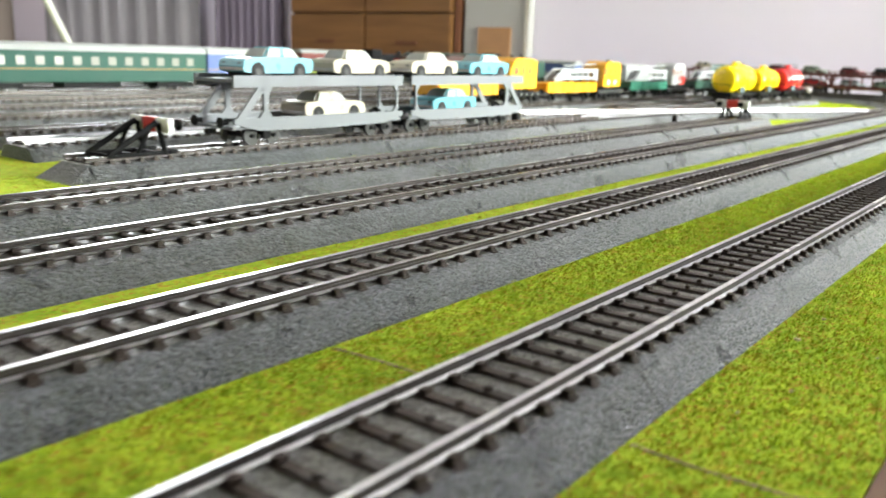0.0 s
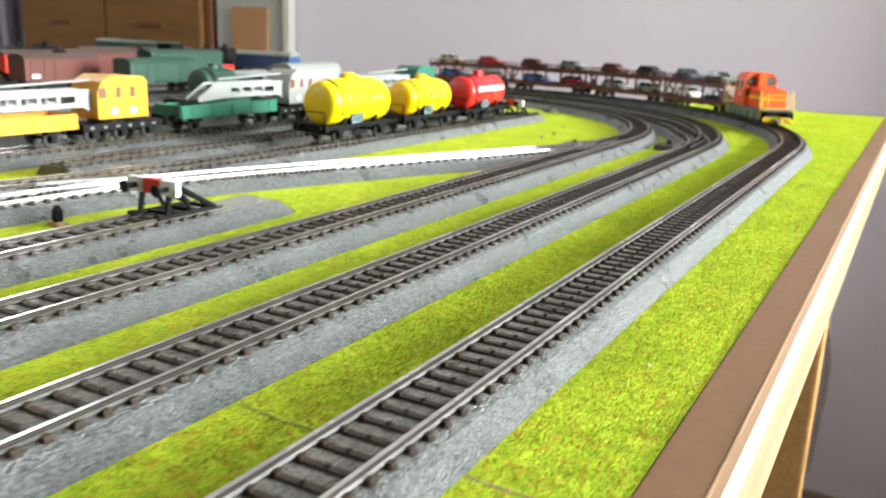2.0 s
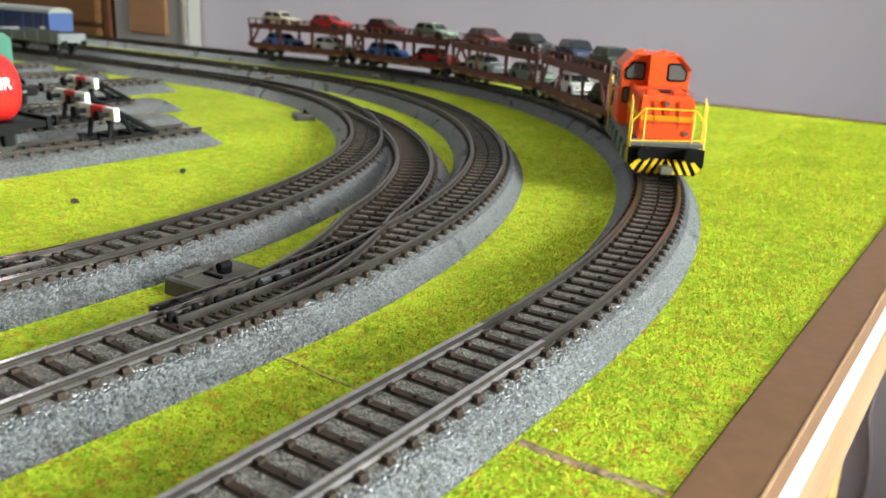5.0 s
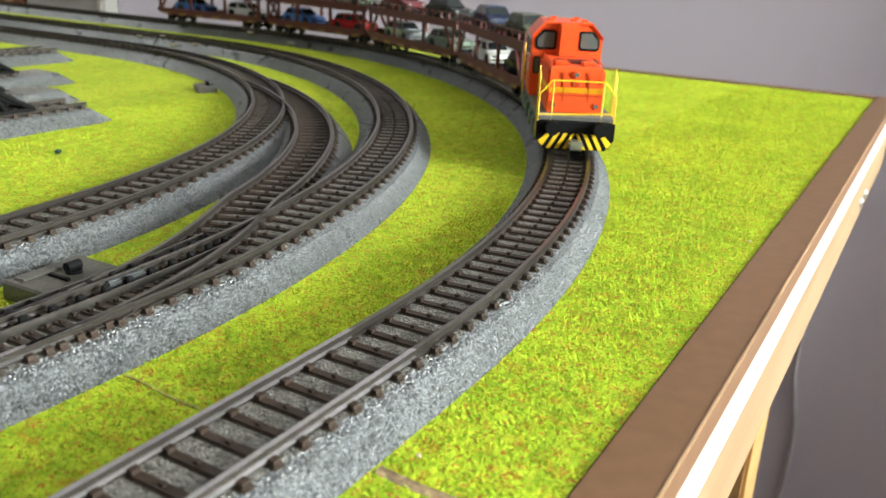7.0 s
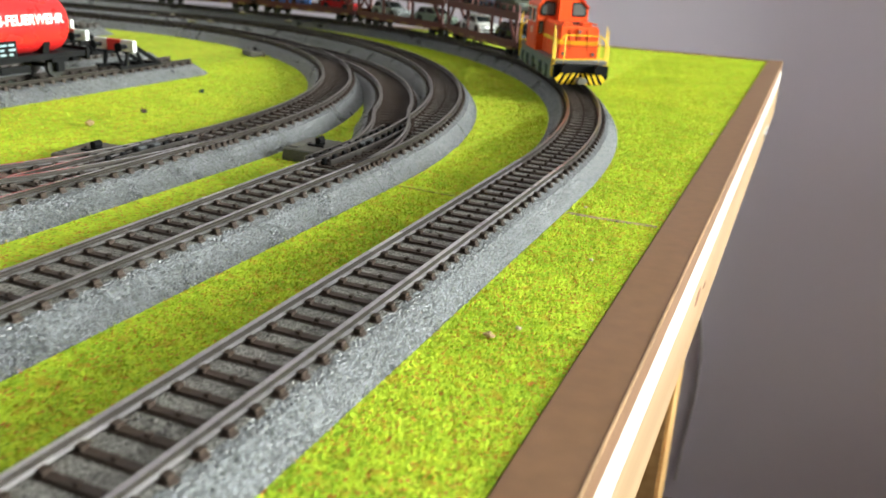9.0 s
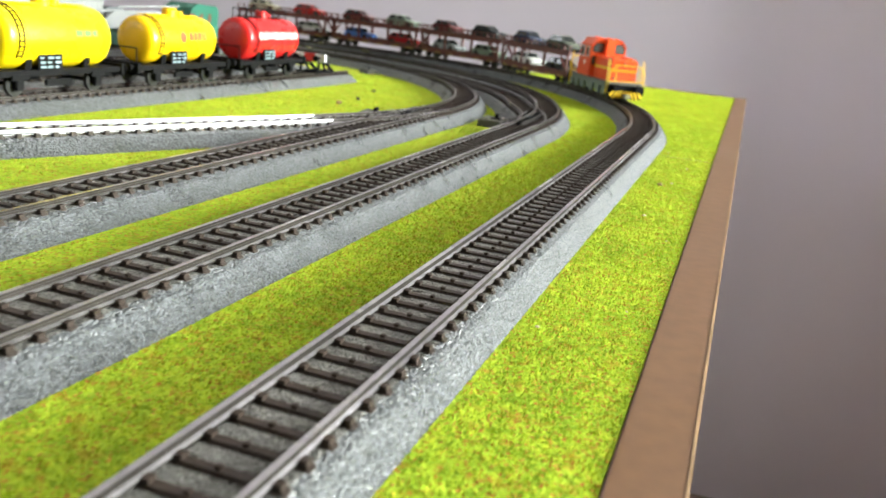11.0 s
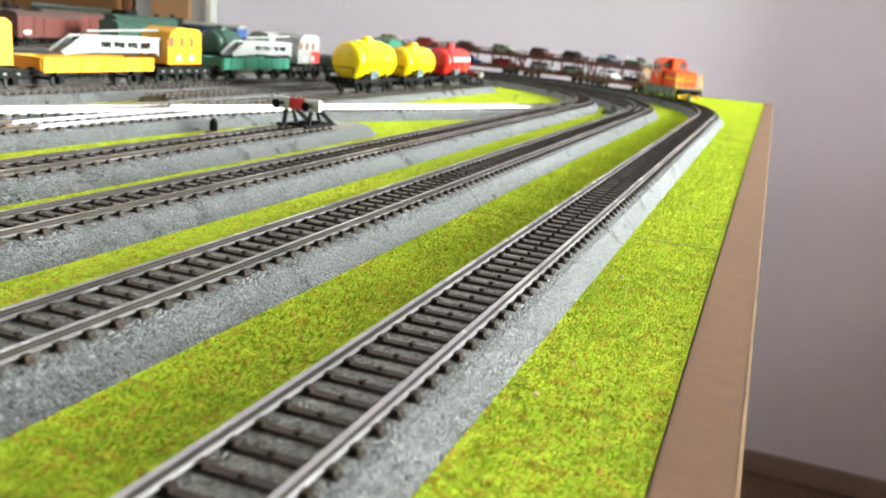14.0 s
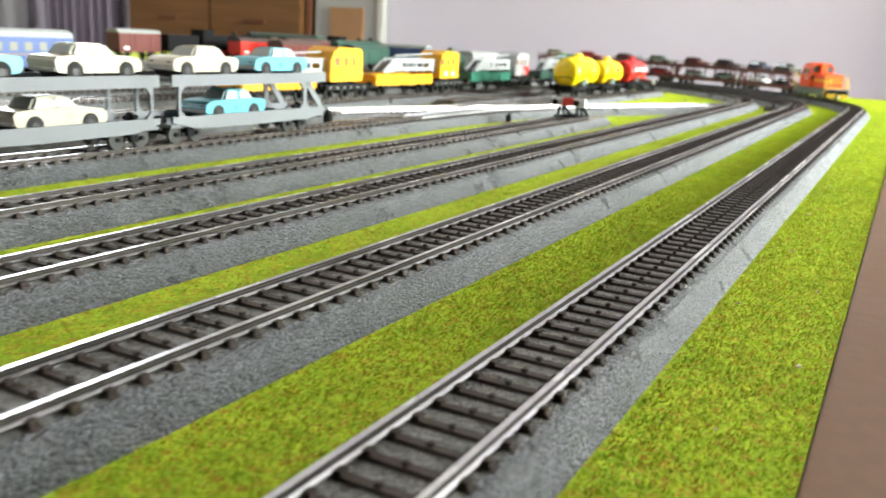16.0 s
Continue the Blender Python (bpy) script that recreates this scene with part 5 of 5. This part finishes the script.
CORK = material("brown_board", (0.36, 0.19, 0.09), 0.8, vary=0.1, scale=20)
# dark lilac tone of the shaded wall, given to a cloth
WALL_SHADE_CLOTH = material("lilac_wall_shade", (0.16, 0.13, 0.17), 0.9, vary=0.06, scale=6, bump=0.1)
CLOTH = material("pale_curtain", (0.20, 0.185, 0.195), 0.9, vary=0.05, scale=6, bump=0.1)
cabinet()
lamp_arm()
panel_door()
curtain(-4200, -2930, CLOTH, "pale grey")
# added curtain that stands in for shaded wall beside the cabinet
curtain(-2840, -2440, WALL_SHADE_CLOTH, "added wall-shade lilac")


# ---- grass, joints and crumbs ----
def grass_fibres(seed, count, x0, x1, y0, y1, tall, paths):
    rng = np.random.default_rng(seed)
    x, y = rng.uniform(x0, x1, count), rng.uniform(y0, y1, count)
    keep = np.ones(count, bool)
    for path in paths:
        for a, b in zip(path.p, path.p[1:]):
            d = np.array(b - a)
            ln = max(1e-6, float(np.hypot(*d)))
            u = d / ln
            rx, ry = x - a.x, y - a.y
            s = np.clip(rx * u[0] + ry * u[1], 0, ln)
            keep &= np.hypot(rx - s * u[0], ry - s * u[1]) > 18.5
    for jy in JOINTS:
        keep &= np.abs(y - jy - 0.5 * np.sin(x * 0.16)) > (1.3 if jy > -100 else 0.5)
    x, y = x[keep], y[keep]
    n = len(x)
    ang, lean = rng.uniform(0, 2 * math.pi, n), rng.uniform(0.45, 0.98, n)
    h, w = tall * rng.uniform(0.5, 1.2, n), rng.uniform(0.10, 0.20, n)
    turn = rng.uniform(0, 2 * math.pi, n)
    c, s = np.cos(turn), np.sin(turn)
    v = np.empty((n, 3, 3))
    v[:, 0] = np.stack([x - w * c, y - w * s, np.full(n, -0.1)], 1)
    v[:, 1] = np.stack([x + w * c, y + w * s, np.full(n, -0.1)], 1)
    v[:, 2] = np.stack([x + h * lean * np.cos(ang), y + h * lean * np.sin(ang), h * np.sqrt(1 - 0.85 * lean * lean)], 1)
    me = bpy.data.meshes.new("grass_fibres")
    me.vertices.add(3 * n)
    me.vertices.foreach_set("co", (v.reshape(-1) * MM).astype(np.float32))
    me.loops.add(3 * n)
    me.loops.foreach_set("vertex_index", np.arange(3 * n, dtype=np.int32))
    me.polygons.add(n)
    me.polygons.foreach_set("loop_start", np.arange(0, 3 * n, 3, dtype=np.int32))
    me.materials.append(BLADE)
    me.update(calc_edges=True)
    return me


GRAIN = material("ballast_grain", (0.078, 0.086, 0.099), 0.36, vary=0.12, scale=60, island=0.85)
GRAIN.node_tree.nodes["Principled BSDF"].inputs["Specular IOR Level"].default_value = 0.7

CRIB_GRAIN = material("crib_grain", (0.165, 0.160, 0.152), 0.30, vary=0.12, scale=60, island=0.9)


def ballast_grains(seed, track_ob, path, s0, s1, per_mm, sides, mat=None):
    """Loose stones of a ballast bed: low four-sided chips on its slopes and between the sleepers."""
    rng = np.random.default_rng(seed)
    zones = [z for z in (((-18.1, -0.3), (-13.0, 6.1), 8.2, -1), ((-13.0, 6.1), (-10.6, 7.1), 2.6, -1), ((13.0, 6.1), (18.1, -0.3), 8.2, 1), ((10.6, 7.1), (13.0, 6.1), 2.6, 1), ((-10.2, 7.1), (10.2, 7.1), 17.0, 0)) if z[3] in sides]
    out = []
    for (xa, za), (xb, zb), wide, side in zones:
        n = int((s1 - s0) * wide * per_mm)
        st, u = rng.uniform(s0, s1, n), rng.uniform(0, 1, n)
        if side == 0:
            keep = np.abs(st % PITCH - 0.5 * PITCH) > 1.55
            st, u, n = st[keep], u[keep], int(keep.sum())
        pts = np.array([(q.x, q.y) for q in path.p])
        i = np.clip(np.searchsorted(path.s, st) - 1, 0, len(pts) - 2)
        d = pts[i + 1] - pts[i]
        d = d / np.linalg.norm(d, axis=1)[:, None]
        base = pts[i] + d * (st - np.array(path.s)[i])[:, None]
        across = np.stack([d[:, 1], -d[:, 0]], 1)
        lat, up = xa + (xb - xa) * u, za + (zb - za) * u
        ln = math.hypot(xb - xa, zb - za)
        nx, nz = -(zb - za) / ln, (xb - xa) / ln
        if nz < 0:
            nx, nz = -nx, -nz
        tx, tz = (xb - xa) / ln, (zb - za) / ln
        centre = np.concatenate([base + across * lat[:, None], up[:, None]], 1)
        along_ = np.concatenate([d, np.zeros((n, 1))], 1)
        slope = np.concatenate([across * tx, np.full((n, 1), tz)], 1)
        normal = np.concatenate([across * nx, np.full((n, 1), nz)], 1)
        size, spin = rng.uniform(0.20, 0.40, n), rng.uniform(0, 2 * math.pi, n)
        v = np.empty((n, 5, 3))
        for k in range(4):
            a = spin + k * math.pi / 2
            q = size * rng.uniform(0.75, 1.25, n)
            v[:, k] = centre + along_ * (q * np.cos(a))[:, None] + slope * (q * np.sin(a))[:, None] - normal * 0.12
        v[:, 4] = centre + along_ * (size * rng.uniform(-0.5, 0.5, n))[:, None] + slope * (size * rng.uniform(-0.5, 0.5, n))[:, None] + normal * (size * rng.uniform(0.45, 0.95, n))[:, None]
        out.append(v)
    v = np.concatenate(out)
    n = len(v)
    tri = (np.array([(0, 1, 4), (1, 2, 4), (2, 3, 4), (3, 0, 4)], np.int32)[None] + 5 * np.arange(n, dtype=np.int32)[:, None, None]).reshape(-1)
    me = bpy.data.meshes.new("ballast_grains")
    me.vertices.add(5 * n)
    me.vertices.foreach_set("co", (v.reshape(-1) * MM).astype(np.float32))
    me.loops.add(len(tri))
    me.loops.foreach_set("vertex_index", tri)
    me.polygons.add(4 * n)
    me.polygons.foreach_set("loop_start", np.arange(0, 12 * n, 3, dtype=np.int32))
    me.materials.append(mat or GRAIN)
    me.update(calc_edges=True)
    tagged(part("ballast_grains", me, None, track_ob, "loose grey ballast stones"), kind="stuff")


ballast_grains(11, T1, P1, 1000, 2900, 2.3, (-1, 1))
ballast_grains(12, T2, P2, 1000, 2800, 1.9, (1,))
ballast_grains(13, T2, P2, 2250, 2800, 1.2, (-1,))
ballast_grains(14, T3, P3, 1250, 2500, 1.6, (1,))
ballast_grains(15, T1, P1, 1000, 2900, 1.2, (0,), CRIB_GRAIN)
ballast_grains(16, T2, P2, 1000, 2800, 1.0, (0,), CRIB_GRAIN)
JOINTS = (-1135, -591, -28)
ALL = [P1, P2, P3, P4, Path(smooth(xo)), Path(smooth(diag))]
near_grass = grass_fibres(3, 520000, -46, EDGE - 0.5, -1330, BY1 - 1, 1.25, [P1, P2])
tagged(new("grass_tufts", near_grass), "short bright green model grass fibres beside the outer track", "grass", kind="stuff")
mid_grass = grass_fibres(4, 420000, -300, -46, -1100, BY1 - 1, 1.3, ALL)
tagged(new("grass_tufts", mid_grass), "short bright green model grass fibres between the tracks", "grass", kind="stuff")
SLIT = material("grass_joint", (0.27, 0.19, 0.11), 0.9, vary=0.6, scale=260, fine=0.4, bump=0.6, bump_scale=600)
for jy in JOINTS:
    for x0, x1 in ((18.6, EDGE - 1), (-46, -18.6)) if jy < -1000 else ((18.6, EDGE - 1),):
        wide = 1.3 if jy > -100 else 0.5
        pts = [(x0 + (x1 - x0) * k / 12, jy + 0.5 * math.sin((x0 + (x1 - x0) * k / 12) * 0.16)) for k in range(13)]
        v, f = sweep(Path(pts), [(-wide, -0.4), (wide, -0.4), (wide, 0.12), (-wide, 0.12)])
        structure("grass_joint", mesh_of("grass_joint", v, f, SLIT), "dark open joint between two grass sheets", "joint")
CREASE = material("grass_crease", (0.36, 0.34, 0.09), 0.9, vary=0.5, scale=300)
for jy in (-591, -30):
    pts = [(-46 + 27 * k / 12, jy - 0.12 * k + 0.25 * math.sin(k * 0.7)) for k in range(13)]
    v, f = sweep(Path(pts), [(-0.35, -0.4), (0.35, -0.4), (0.35, 0.3), (-0.35, 0.3)])
    structure("grass_crease", mesh_of("grass_crease", v, f, CREASE), "pale crease where two grass sheets meet", "joint")
CRUMB = material("pale_crumb", (0.55, 0.45, 0.30), 0.8, vary=0.2, scale=300)
rng = random.Random(5)
for k in range(26):
    x, y = rng.uniform(23, 48), rng.uniform(-1150, 300)
    ob = thing("crumb", "tiny pale crumb lying on the grass", "debris", "crumbs on the grass", at=(x, y, 1.2), turn=rng.uniform(0, 360))
    bm = bmesh.new()
    bmesh.ops.create_icosphere(bm, subdivisions=1, radius=rng.uniform(0.35, 0.8))
    for v in bm.verts:
        v.co = Vector((v.co.x * rng.uniform(0.8, 1.6), v.co.y * rng.uniform(0.7, 1.3), v.co.z * 0.6))
    part("grain", bm, CRUMB, ob)
